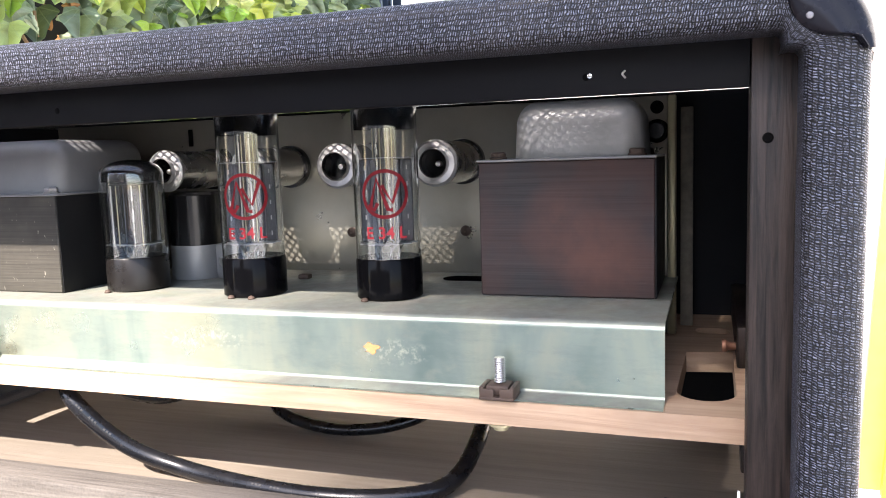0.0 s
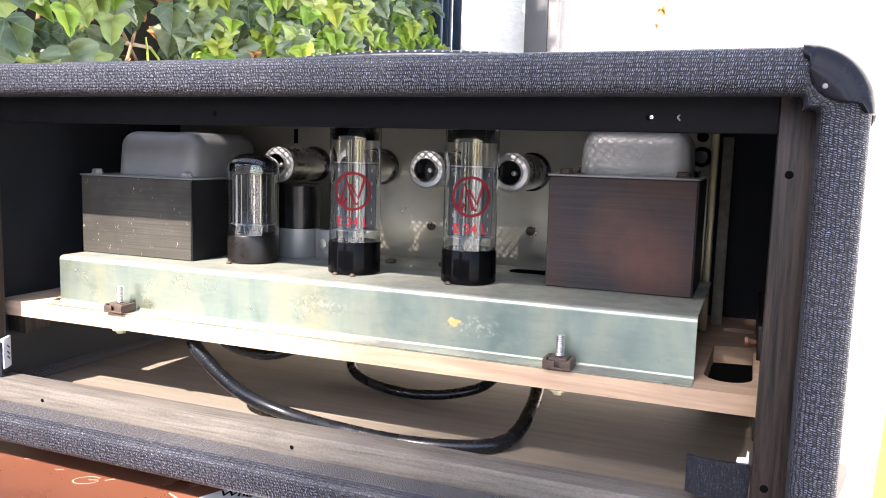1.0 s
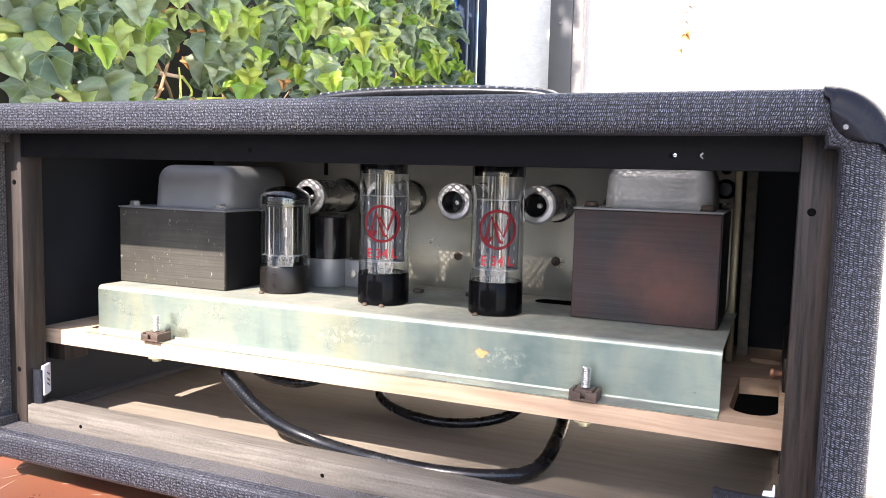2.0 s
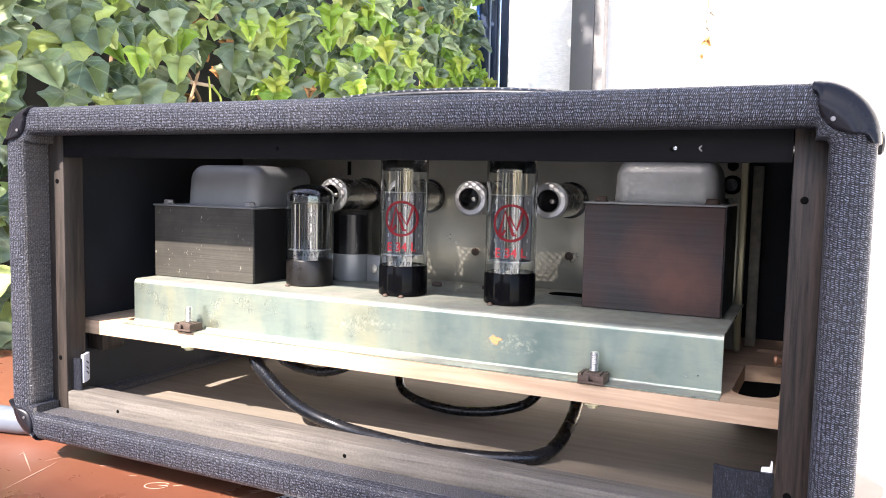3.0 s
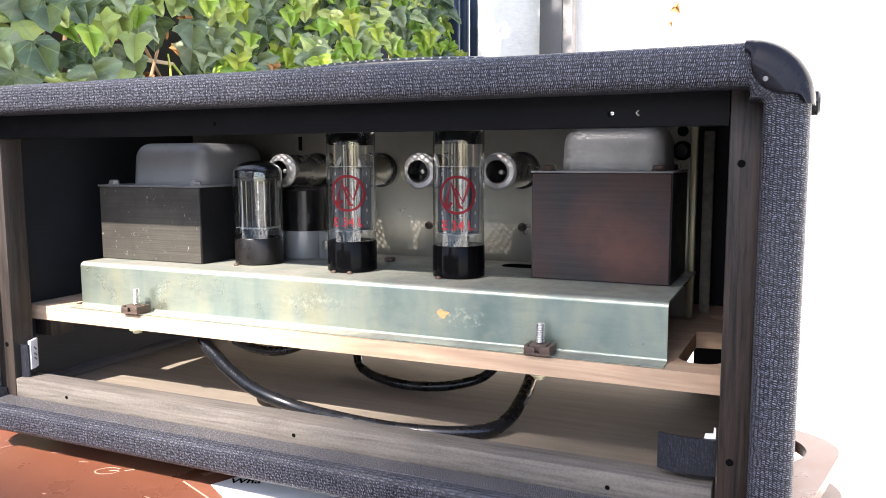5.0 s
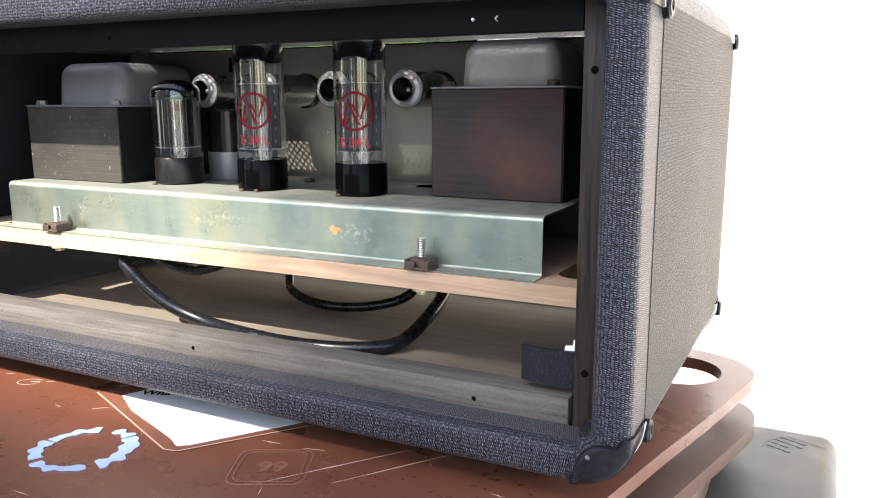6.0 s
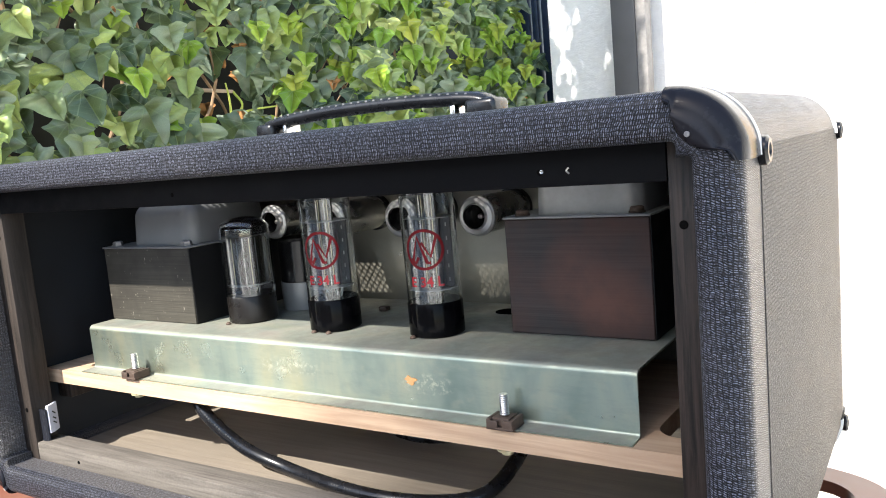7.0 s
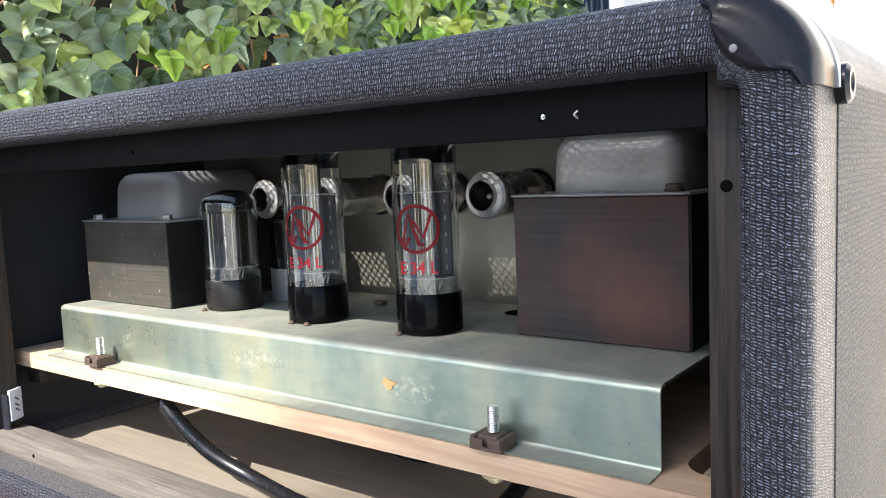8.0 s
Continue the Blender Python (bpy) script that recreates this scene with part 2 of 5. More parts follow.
FLOORING = make_wood("dusty_brown_board", (0.15, 0.125, 0.096), (0.195, 0.164, 0.128), "x", 0.8, 0.08, 0.7)
SHELF = make_wood("pale_shelf_board", (0.38, 0.245, 0.155), (0.56, 0.40, 0.265), "x", 0.6, 0.1, 0.6)
ZINC = make_zinc()
PLATE = make_paint("dull_steel_plate", (0.26, 0.247, 0.205), 0.34, 0.75, 0.2, 24, 0.1)
LAM_L = make_lamination("grey_laminations", (0.05, 0.046, 0.037), (0.022, 0.02, 0.017), 0.66)
LAM_R = make_lamination("rusty_brown_laminations", (0.033, 0.029, 0.029), (0.075, 0.034, 0.025), 0.74, ((0.212, 0.030, 0.148, 0.030, 0.85), (0.188, 0.026, 0.168, 0.028, 0.6)))
CORE_SHADE = make_paint("core_side_shade", (0.008, 0.008, 0.0085), 0.5, 0, 0.3, 60, 0.15, 0.25)
BELL_L = make_paint("grey_bell_paint", (0.155, 0.158, 0.16), 0.5, 0.2, 0.18, 50)
BELL_R = make_paint("worn_silver_bell", (0.25, 0.255, 0.25), 0.45, 0.3, 0.25, 90, 0.25)
CAN = make_paint("aluminium_can", (0.55, 0.54, 0.52), 0.25, 0.95, 0.12, 60, 0.05)
CAN_END = make_paint("brushed_aluminium", (0.42, 0.42, 0.42), 0.38, 0.8, 0.1, 160, 0.1)
RUST_ORANGE = make_paint("orange_rust", (0.5, 0.27, 0.11), 0.85, 0, 0.3, 500, 0.3)
# Pale colour in place of the highlight on the corner guards' borders.
EDGE_GLINT = make_paint("painted_edge_glint", (0.68, 0.66, 0.62), 0.35, 0, 0.2, 80, 0.1)
DIM_STEEL = make_paint("dull_rivet", (0.22, 0.21, 0.21), 0.4, 0.6, 0.2, 200)
PALE_DRY = make_paint("bleached_leaf", (0.6, 0.54, 0.46), 0.9, 0, 0.2, 80, 0.3)
CAN_GREY = make_paint("grey_clamp_metal", (0.27, 0.275, 0.28), 0.45, 0.4, 0.12, 60)
BLACK_PLASTIC = make_paint("black_plastic", (0.006, 0.006, 0.0065), 0.2, 0, 0.2, 30, 0.03, 0.35)
BAKELITE = make_paint("black_bakelite", (0.002, 0.002, 0.0024), 0.09, 0, 0.2, 30, 0.0, 0.06)
BAKELITE_DULL = make_paint("dusty_bakelite", (0.008, 0.007, 0.0065), 0.3, 0, 0.35, 60, 0.1, 0.25)
CORNER = make_paint("black_corner_plastic", (0.011, 0.0105, 0.013), 0.26, 0, 0.3, 30, 0.06, 0.16)
RUBBER = make_paint("black_rubber", (0.007, 0.0075, 0.009), 0.27, 0, 0.25, 80, 0.05, 0.4)
STEEL = make_paint("steel_screw", (0.5, 0.48, 0.45), 0.35, 0.9, 0.2, 200)
RUST = make_paint("rusty_brown_nut", (0.075, 0.05, 0.037), 0.65, 0.3, 0.35, 300)
COPPER = make_paint("coppery_screw", (0.26, 0.13, 0.085), 0.5, 0.5, 0.3, 200)
MOTTLED = make_paint("mottled_panel", (0.17, 0.155, 0.115), 0.6, 0.2, 0.6, 160)
BRASSY = make_paint("yellowed_flange", (0.4, 0.36, 0.22), 0.4, 0.5, 0.2, 60)
GLASS = make_glass()
GETTER = make_paint("getter_mirror_black", (0.03, 0.03, 0.033), 0.06, 0.6, 0.2, 30, 0.0)
GETTER_FADE = make_striped("painted_reflection_streaks", 3600, 0.85)
GETTER_DARK = make_striped("dark_reflection_streaks", 900, 0.22)
ANODE = make_paint("dark_anode_metal", (0.062, 0.066, 0.074), 0.4, 0.2, 0.15, 60)
MICA = make_paint("pale_mica", (0.4, 0.4, 0.39), 0.4, 0, 0.1, 60)
WIRE = make_paint("nickel_wire", (0.33, 0.32, 0.3), 0.3, 0.9, 0.1, 60, 0.0)
RED_DIM = make_paint("faded_red_print", (0.17, 0.008, 0.012), 0.6, 0, 0.35, 300, 0.0, 0.2)
RED = make_paint("red_print", (0.42, 0.010, 0.018), 0.55, 0, 0.2, 200, 0.0)
VELCRO = make_hooks()
TAPE_BACK = make_paint("bluish_white_backing", (0.5, 0.52, 0.58), 0.7, 0, 0.15, 200, 0.3)
WHITE = make_paint("white_paper", (0.8, 0.8, 0.8), 0.7, 0, 0.04, 60, 0.05)
CHROME = make_paint("chrome", (0.75, 0.75, 0.73), 0.15, 1.0, 0.1, 60, 0.0)
BROWN = make_paint("brown_plastic", (0.165, 0.06, 0.034), 0.3, 0, 0.18, 18, 0.06)
BROWN_DULL = make_paint("dull_brown_plastic", (0.12, 0.062, 0.042), 0.4, 0, 0.2, 18, 0.1)
SCRATCH = make_paint("pale_scratch", (0.5, 0.3, 0.22), 0.8, 0, 0.3, 400, 0.2)
BLUEPAINT = make_paint("pale_blue_paint", (0.42, 0.52, 0.72), 0.6, 0, 0.15, 150, 0.4)
EMBOSS = make_paint("raised_brown_plastic", (0.25, 0.105, 0.065), 0.35, 0, 0.2, 60, 0.1)
TAPE = make_paint("clear_tape", (0.21, 0.085, 0.052), 0.16, 0, 0.15, 80, 0.1)
GREYBOX = make_paint("grey_plastic", (0.05, 0.049, 0.047), 0.5, 0, 0.15, 30, 0.1)
INK = make_paint("black_ink", (0.004, 0.004, 0.004), 0.9, 0, 0.1, 60, 0.0, 0.0)
PRINT_GREY = make_paint("grey_print", (0.022, 0.022, 0.022), 0.6, 0, 0.1, 60, 0.0)
STUCCO = make_stucco("white_stucco", (0.84, 0.83, 0.8))
GROUND = make_stucco("pale_concrete", (0.62, 0.6, 0.56))
# For the unseen wall that is added to block the sun.
SHADE_WALL = make_stucco("brown_render", (0.3, 0.26, 0.22))
POST = make_paint("grey_post_paint", (0.075, 0.075, 0.077), 0.6, 0.1, 0.15, 40)
POST_PALE = make_paint("pale_post_edge", (0.2, 0.19, 0.18), 0.8, 0, 0.45, 60, 0.6)
NAVY = make_paint("dark_blue_paint", (0.012, 0.025, 0.06), 0.4, 0, 0.3, 60)
BLUE = make_paint("bright_blue_plastic", (0.02, 0.1, 0.4), 0.35, 0, 0.3, 60)
PIPE = make_paint("blue_grey_pipe", (0.1, 0.115, 0.14), 0.4, 0, 0.1, 60)
YELLOW = make_paint("yellow_paint", (0.85, 0.6, 0.02), 0.5, 0, 0.1, 30)
ORANGE = make_paint("orange_stained_wood", (0.6, 0.22, 0.05), 0.55, 0, 0.2, 30)
IVY_GREENS = [(0.0, (0.035, 0.07, 0.052)), (0.18, (0.1, 0.15, 0.11)), (0.42, (0.25, 0.31, 0.22)), (0.66, (0.42, 0.49, 0.32)), (0.82, (0.52, 0.67, 0.2)), (1.0, (0.66, 0.72, 0.27))]
IVY = make_leaf("ivy_leaf", IVY_GREENS)
# Bright green of young leaves, used as the sunlit leaf colour as well.
IVY_YOUNG_LIT = make_leaf("young_lit_ivy_leaf", [(0.0, (0.22, 0.42, 0.04)), (0.7, (0.38, 0.58, 0.05)), (1.0, (0.55, 0.6, 0.08))])
STEM = make_paint("ivy_stem", (0.25, 0.16, 0.09), 0.8, 0, 0.3, 80, 0.4)
STEM_PALE = make_paint("pale_twig_bark", (0.5, 0.38, 0.27), 0.8, 0, 0.3, 80, 0.4)
STEM_GREEN = make_paint("green_shoot", (0.48, 0.52, 0.1), 0.6, 0, 0.3, 80, 0.1)
DRY = make_paint("dry_brown_leaf", (0.34, 0.16, 0.05), 0.8, 0, 0.3, 80, 0.3)
# Near black: the shade between the ivy leaves is put into this colour.
THICKET_SHADE = make_paint("thicket_shade", (0.012, 0.011, 0.008), 0.95, 0, 0.6, 30, 0.5)


# ---- mesh helpers ----
def part(name, bm, material, parent=None, label="", smooth=True, shadow=True):
    me = bpy.data.meshes.new(name)
    bmesh.ops.recalc_face_normals(bm, faces=bm.faces)
    bm.to_mesh(me)
    bm.free()
    me.materials.append(material)
    if smooth:
        for p in me.polygons:
            p.use_smooth = True
        me.set_sharp_from_angle(angle=radians(38))
    ob = new(name, me)
    if parent:
        ob.parent = parent
        ob.matrix_parent_inverse = parent.matrix_world.inverted()
    if label:
        tagged(ob, label)
    ob.visible_shadow = shadow
    return ob


def thing(name, at, label, category, group="", kind=""):
    ob = new(name)
    ob.empty_display_size = 0.01
    ob.matrix_world = Matrix.Translation(at)
    return tagged(ob, label, category, group, kind)


def box(x0, x1, y0, y1, z0, z1, bevel=0.0, seg=2):
    bm = bmesh.new()
    bmesh.ops.create_cube(bm, size=1)
    bmesh.ops.transform(bm, verts=bm.verts, matrix=Matrix.Translation(((x0 + x1) / 2, (y0 + y1) / 2, (z0 + z1) / 2)) @ Matrix.Diagonal((x1 - x0, y1 - y0, z1 - z0, 1)))
    if bevel:
        bmesh.ops.bevel(bm, geom=bm.edges[:], offset=bevel, segments=seg, affect="EDGES", profile=0.5)
    return bm


def flat_map(bm):
    """A map in metres for flat-sided meshes."""
    layer = bm.loops.layers.uv.new("UVMap")
    for face in bm.faces:
        n = face.normal
        for loop in face.loops:
            x, y, z = loop.vert.co
            loop[layer].uv = (x, y) if abs(n.z) > 0.7 else (y, z) if abs(n.x) > 0.7 else (x, z)
    return bm


def lathe(profile, at=(0, 0, 0), axis="z", seg=40):
    """A turned solid; profile is rows of radius and height."""
    bm = bmesh.new()
    rings = []
    for r, h in profile:
        if r < 1e-6:
            rings.append([bm.verts.new((0, 0, h))])
        else:
            rings.append([bm.verts.new((r * math.cos(2 * math.pi * k / seg), r * math.sin(2 * math.pi * k / seg), h)) for k in range(seg)])
    for a, b in zip(rings, rings[1:]):
        for k in range(seg):
            j = (k + 1) % seg
            if len(a) == 1 and len(b) > 1:
                bm.faces.new((a[0], b[k], b[j]))
            elif len(b) == 1 and len(a) > 1:
                bm.faces.new((a[k], a[j], b[0]))
            elif len(a) > 1:
                bm.faces.new((a[k], a[j], b[j], b[k]))
    turn = {"z": Matrix.Identity(4), "y": Matrix.Rotation(radians(-90), 4, "X"), "x": Matrix.Rotation(radians(90), 4, "Y"), "-y": Matrix.Rotation(radians(90), 4, "X")}[axis]
    bmesh.ops.transform(bm, verts=bm.verts, matrix=Matrix.Translation(at) @ turn)
    return bm


def smooth_path(points, steps=10):
    """Catmull-Rom through the points."""
    p = [Vector(v) for v in points]
    p = [p[0] * 2 - p[1]] + p + [p[-1] * 2 - p[-2]]
    out = []
    for i in range(1, len(p) - 2):
        for k in range(steps):
            t = k / steps
            a, b, c, d = p[i - 1 : i + 3]
            out.append(0.5 * (2 * b + (c - a) * t + (2 * a - 5 * b + 4 * c - d) * t * t + (3 * b - a - 3 * c + d) * t**3))
    return out + [p[-2]]


def tube(points, radius, seg=12, steps=10, taper=1.0):
    line = smooth_path(points, steps)
    bm = bmesh.new()
    rings, side = [], None
    for i, c in enumerate(line):
        way = (line[min(i + 1, len(line) - 1)] - line[max(i - 1, 0)]).normalized()
        side = (way.orthogonal() if side is None else side - way * side.dot(way)).normalized()
        other = way.cross(side)
        r = radius * (1 + (taper - 1) * i / (len(line) - 1))
        rings.append([bm.verts.new(c + r * (math.cos(2 * math.pi * k / seg) * side + math.sin(2 * math.pi * k / seg) * other)) for k in range(seg)])
    for a, b in zip(rings, rings[1:]):
        for k in range(seg):
            bm.faces.new((a[k], a[(k + 1) % seg], b[(k + 1) % seg], b[k]))
    bm.faces.new(rings[0])
    bm.faces.new(rings[-1])
    return bm


def sheet(outline, height, thick, axis="z"):
    """A flat plate with the given outline, thick along the axis."""
    bm = bmesh.new()
    place = {"z": lambda a, b, c: (a, b, c), "y": lambda a, b, c: (a, c, b), "x": lambda a, b, c: (c, a, b)}[axis]
    lo = [bm.verts.new(place(a, b, height)) for a, b in outline]
    hi = [bm.verts.new(place(a, b, height + thick)) for a, b in outline]
    bm.faces.new(lo)
    bm.faces.new(hi)
    for k in range(len(lo)):
        j = (k + 1) % len(lo)
        bm.faces.new((lo[k], lo[j], hi[j], hi[k]))
    return bm


def holed(outline, holes, z0, z1):
    """A board between two heights with holes through it; outline and holes are rings of points."""
    bm = bmesh.new()
    edges = []
    for ring in [outline, *holes]:
        vs = [bm.verts.new((x, y, z0)) for x, y in ring]
        edges += [bm.edges.new((vs[k], vs[(k + 1) % len(vs)])) for k in range(len(vs))]
    bmesh.ops.triangle_fill(bm, edges=edges, use_beauty=True)
    made = bmesh.ops.extrude_face_region(bm, geom=bm.faces[:])
    bmesh.ops.translate(bm, verts=[g for g in made["geom"] if isinstance(g, bmesh.types.BMVert)], vec=(0, 0, z1 - z0))
    return bm


def ring_points(cx, cy, r, n=28, ry=None):
    return [(cx + r * math.cos(2 * math.pi * k / n), cy + (ry or r) * math.sin(2 * math.pi * k / n)) for k in range(n)]


def round_rect(x0, x1, y0, y1, r, n=8):
    out = []
    for cx, cy, a in ((x1 - r, y1 - r, 0), (x0 + r, y1 - r, 90), (x0 + r, y0 + r, 180), (x1 - r, y0 + r, 270)):
        out += [(cx + r * math.cos(radians(a + 90 * k / n)), cy + r * math.sin(radians(a + 90 * k / n))) for k in range(n + 1)]
    return out


def joined(*bms):
    out = bmesh.new()
    for b in bms:
        me = bpy.data.meshes.new("tmp")
        b.to_mesh(me)
        b.free()
        out.from_mesh(me)
        bpy.data.meshes.remove(me)
    return out


def moved(bm, m):
    bmesh.ops.transform(bm, verts=bm.verts, matrix=m)
    return bm

# ---- the setting ----
TABLE = -0.027
GROUND_Z = -0.47
tagged(part("ground", box(-40, 40, -40, 40, GROUND_Z - 0.2, GROUND_Z), GROUND), "pale sunlit concrete yard", "ground", kind="structure")
tagged(part("wall_north", box(-0.52, 6.0, 1.70, 2.10, GROUND_Z - 0.1, 3.0, 0.01), STUCCO), "sunlit white stucco garden wall", "wall", kind="structure")
tagged(part("wall_west", box(-1.10, -0.95, -0.6, 2.6, GROUND_Z, 0.86, 0.01), THICKET_SHADE), "wall overgrown with ivy, coloured near black for the shaded gaps", "wall", kind="structure")
# Out of view, added to cut the sun on the lid and the right half.
south = [sheet([(-9.0, GROUND_Z), (3.5, GROUND_Z), (3.5, 2.0), (-1.15, 2.0), (-1.15, 7.965), (-3.3, 7.965), (-3.3, 2.0), (-9.0, 2.0)], -8.3, 0.3, "y")]
south += [box(x, x + (0.012 if x < -2.22 else 0.022 if x < -2.17 else 0.030 if x < -2.0 else 0.043), -8.06, -8.0, 7.9655, 8.5) for x in np.arange(-2.25, -1.72, 0.05).tolist()]
tagged(part("shade_wall", joined(*south), SHADE_WALL, smooth=False), "unseen brown wall and slats, added to shade the amplifier and lid", "wall", kind="structure")


# ---- the amplifier cabinet ----
HX, Z0, Z1, Y0, Y1 = 0.320, -0.006, 0.272, 0.012, 0.350   # outer half width, bottom, top, rear and front faces
BOARD = 0.018
ZC, HZ = (Z0 + Z1) / 2, (Z1 - Z0) / 2


def ring_path(n_corner=8):
    """The middle line of the boards as (x, z, outward x, outward z, arc length), with extra stations on the straights."""
    rm = 0.021
    hx, hz = HX - BOARD / 2, HZ - BOARD / 2
    pts = []
    corners = ((1, 1, 0), (-1, 1, 90), (-1, -1, 180), (1, -1, 270))
    for sx, sz, a in corners:
        cx, cz = sx * (hx - rm), sz * (hz - rm)
        for k in range(n_corner + 1):
            t = radians(a + 90 * k / n_corner)
            pts.append((cx + rm * math.cos(t), cz + rm * math.sin(t), math.cos(t), math.sin(t)))
        if (sx, sz) == (1, 1):
            pts += [(x, hz, 0, 1) for x in (0.262, 0.18, 0.09, 0.0, -0.09, -0.18, -0.255)]
        if (sx, sz) == (-1, -1):
            pts += [(x, -hz, 0, -1) for x in (-0.2, -0.1, 0.0, 0.1, 0.2)]
    out, s = [], 0.0
    for i, p in enumerate(pts):
        if i:
            s += math.hypot(p[0] - pts[i - 1][0], p[1] - pts[i - 1][1])
        out.append((*p, s))
    return out


VENT_Y = (0.088, 0.132)


def board_profile():
    """Round the thickness of a board: (offset outward, y, arc length), from the inner face at the front, over the rear edge, to the front edge."""
    h, r = BOARD / 2, 0.0068
    lip = h + 0.0038
    pts = [(-h, y) for y in (0.31, 0.2, VENT_Y[1], VENT_Y[0], 0.05)] + [(-h, 0.0377), (-lip, 0.0374)]
    pts += [(-lip + r - r * math.cos(radians(a)), Y0 + r - r * math.sin(radians(a))) for a in range(0, 91, 15)]
    r2 = 0.0068
    pts += [(h - r2 + r2 * math.sin(radians(a)), Y0 + r2 - r2 * math.cos(radians(a))) for a in range(0, 91, 15)]
    pts += [(h, y) for y in (0.05, VENT_Y[0], VENT_Y[1], 0.2)]
    pts += [(h - r2 + r2 * math.cos(radians(a)), Y1 - r2 + r2 * math.sin(radians(a))) for a in range(0, 91, 15)]
    pts += [(-h, Y1), (-h, 0.31)]
    out, s = [], 0.0
    for i, p in enumerate(pts):
        if i:
            s += math.hypot(p[0] - pts[i - 1][0], p[1] - pts[i - 1][1])
        out.append((*p, s))
    return out


def fillet(o, nx, nz):
    """Extra thickness of the inner face in the corners."""
    return 0.0045 * (2 * nx * nz) ** 2 * max(0.0, -o) / (BOARD / 2)


def shell_mesh():
    path, prof = ring_path(), board_profile()
    bm = bmesh.new()
    uv = bm.loops.layers.uv.new("UVMap")
    grid = [[bm.verts.new((x + (o - fillet(o, nx, nz)) * nx, y, ZC + z + (o - fillet(o, nx, nz)) * nz)) for o, y, _ in prof] for x, z, nx, nz, _ in path]
    around = path[-1][4] + math.hypot(path[-1][0] - path[0][0], path[-1][1] - path[0][1])
    cut = []
    for i in range(len(path)):
        j = (i + 1) % len(path)
        s0, s1 = path[i][4], path[j][4] if j else around
        top = path[i][3] == 1 and path[j][3] == 1 and -0.256 < min(path[i][0], path[j][0]) and max(path[i][0], path[j][0]) < 0.263
        for k in range(len(prof) - 1):
            ys = sorted((prof[k][1], prof[k + 1][1]))
            if top and abs(ys[0] - VENT_Y[0]) < 1e-6 and abs(ys[1] - VENT_Y[1]) < 1e-6:
                cut.append((i, j, k))
                continue
            f = bm.faces.new((grid[i][k], grid[j][k], grid[j][k + 1], grid[i][k + 1]))
            for loop, (s, v) in zip(f.loops, ((s0, prof[k][2]), (s1, prof[k][2]), (s1, prof[k + 1][2]), (s0, prof[k + 1][2]))):
                loop[uv].uv = (s, v)
    # The sides of the vent through the top board.
    ks = sorted({k for *_, k in cut})
    cols = sorted({i for i, *_ in cut})
    a, b = ks
    for i in cols:
        j = (i + 1) % len(path)
        bm.faces.new((grid[i][a], grid[j][a], grid[j][b + 1], grid[i][b + 1]))
        bm.faces.new((grid[i][a + 1], grid[j][a + 1], grid[j][b], grid[i][b]))
    first, last = cols[0], (cols[-1] + 1) % len(path)
    for i in (first, last):
        bm.faces.new((grid[i][a], grid[i][a + 1], grid[i][b], grid[i][b + 1]))
    return bm


amp = thing("amplifier_cabinet", (0, 0.17, Z0), "open-backed amplifier cabinet in black woven vinyl on a brown crate", "amplifier")
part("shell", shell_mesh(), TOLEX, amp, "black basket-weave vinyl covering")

# Cleats and rails round the opening.
part("cleat", box(0.2815, 0.3015, 0.038, 0.058, 0.012, 0.2535, 0.0012), CLEAT, amp, "dark stained wooden cleat with screw holes")
part("cleat", box(-0.3015, -0.2815, 0.038, 0.058, 0.012, 0.2535, 0.0012), CLEAT_WORN, amp, "worn wooden cleat with screw holes")
part("cleat", box(-0.2813, 0.2792, 0.038, 0.060, 0.0122, 0.0315, 0.0012), CLEAT_X, amp, "dusty wooden cleat with screw holes")
part("top_rail", box(-0.2813, 0.2813, 0.038, 0.044, 0.2320, 0.2535, 0.0008), RAIL, amp, "black painted rail")
part("bottom_panel", box(-0.3015, 0.3015, 0.0605, 0.309, 0.0121, 0.0135), FLOORING, amp, "dusty brown floor board")
part("side_lining", box(0.3003, 0.3017, 0.059, 0.309, 0.0137, 0.2535), INSIDE, amp)
part("side_lining", box(-0.3017, -0.3003, 0.059, 0.309, 0.0137, 0.2535), INSIDE, amp)
baffle = holed([(-0.300, 0.0137), (0.300, 0.0137), (0.300, 0.2490), (-0.300, 0.2490)], [[(-0.240, 0.018), (0.240, 0.018), (0.240, 0.070), (-0.240, 0.070)]], -0.308, -0.296)
part("baffle", moved(baffle, Matrix.Rotation(radians(90), 4, "X")), INSIDE, amp, "black front baffle with a low open slot")
part("lining_strip", flat_map(box(-0.2975, 0.2975, 0.0205, 0.0376, 0.0156, 0.0164)), TOLEX_DUSTY, amp, "dusty vinyl turned over the edge")
for x, z in ((0.288, 0.212), (0.288, 0.048), (-0.289, 0.212), (-0.289, 0.06)):
    part("screw_hole", lathe([(0.0, 0.0004), (0.0016, 0.0004), (0.0021, 0.0)], (x, 0.0378, z), "-y", 16), INK, amp)
for x in (-0.222, 0.0, 0.221):
    part("screw_hole", lathe([(0.0, 0.0004), (0.0011, 0.0004), (0.0015, 0.0)], (x, 0.0378, 0.022), "-y", 16), INK, amp)
for x in (-0.06, 0.218):
    part("screw_hole", lathe([(0.0, 0.0004), (0.0011, 0.0004), (0.0015, 0.0)], (x, 0.0378, 0.2395), "-y", 16), INK, amp)
part("screw_tip", lathe([(0.0012, 0.0), (0.0010, 0.0006), (0.0, 0.0008)], (0.2195, 0.0376, 0.2398), "-y", 12), CHROME, amp, "bright screw tip")
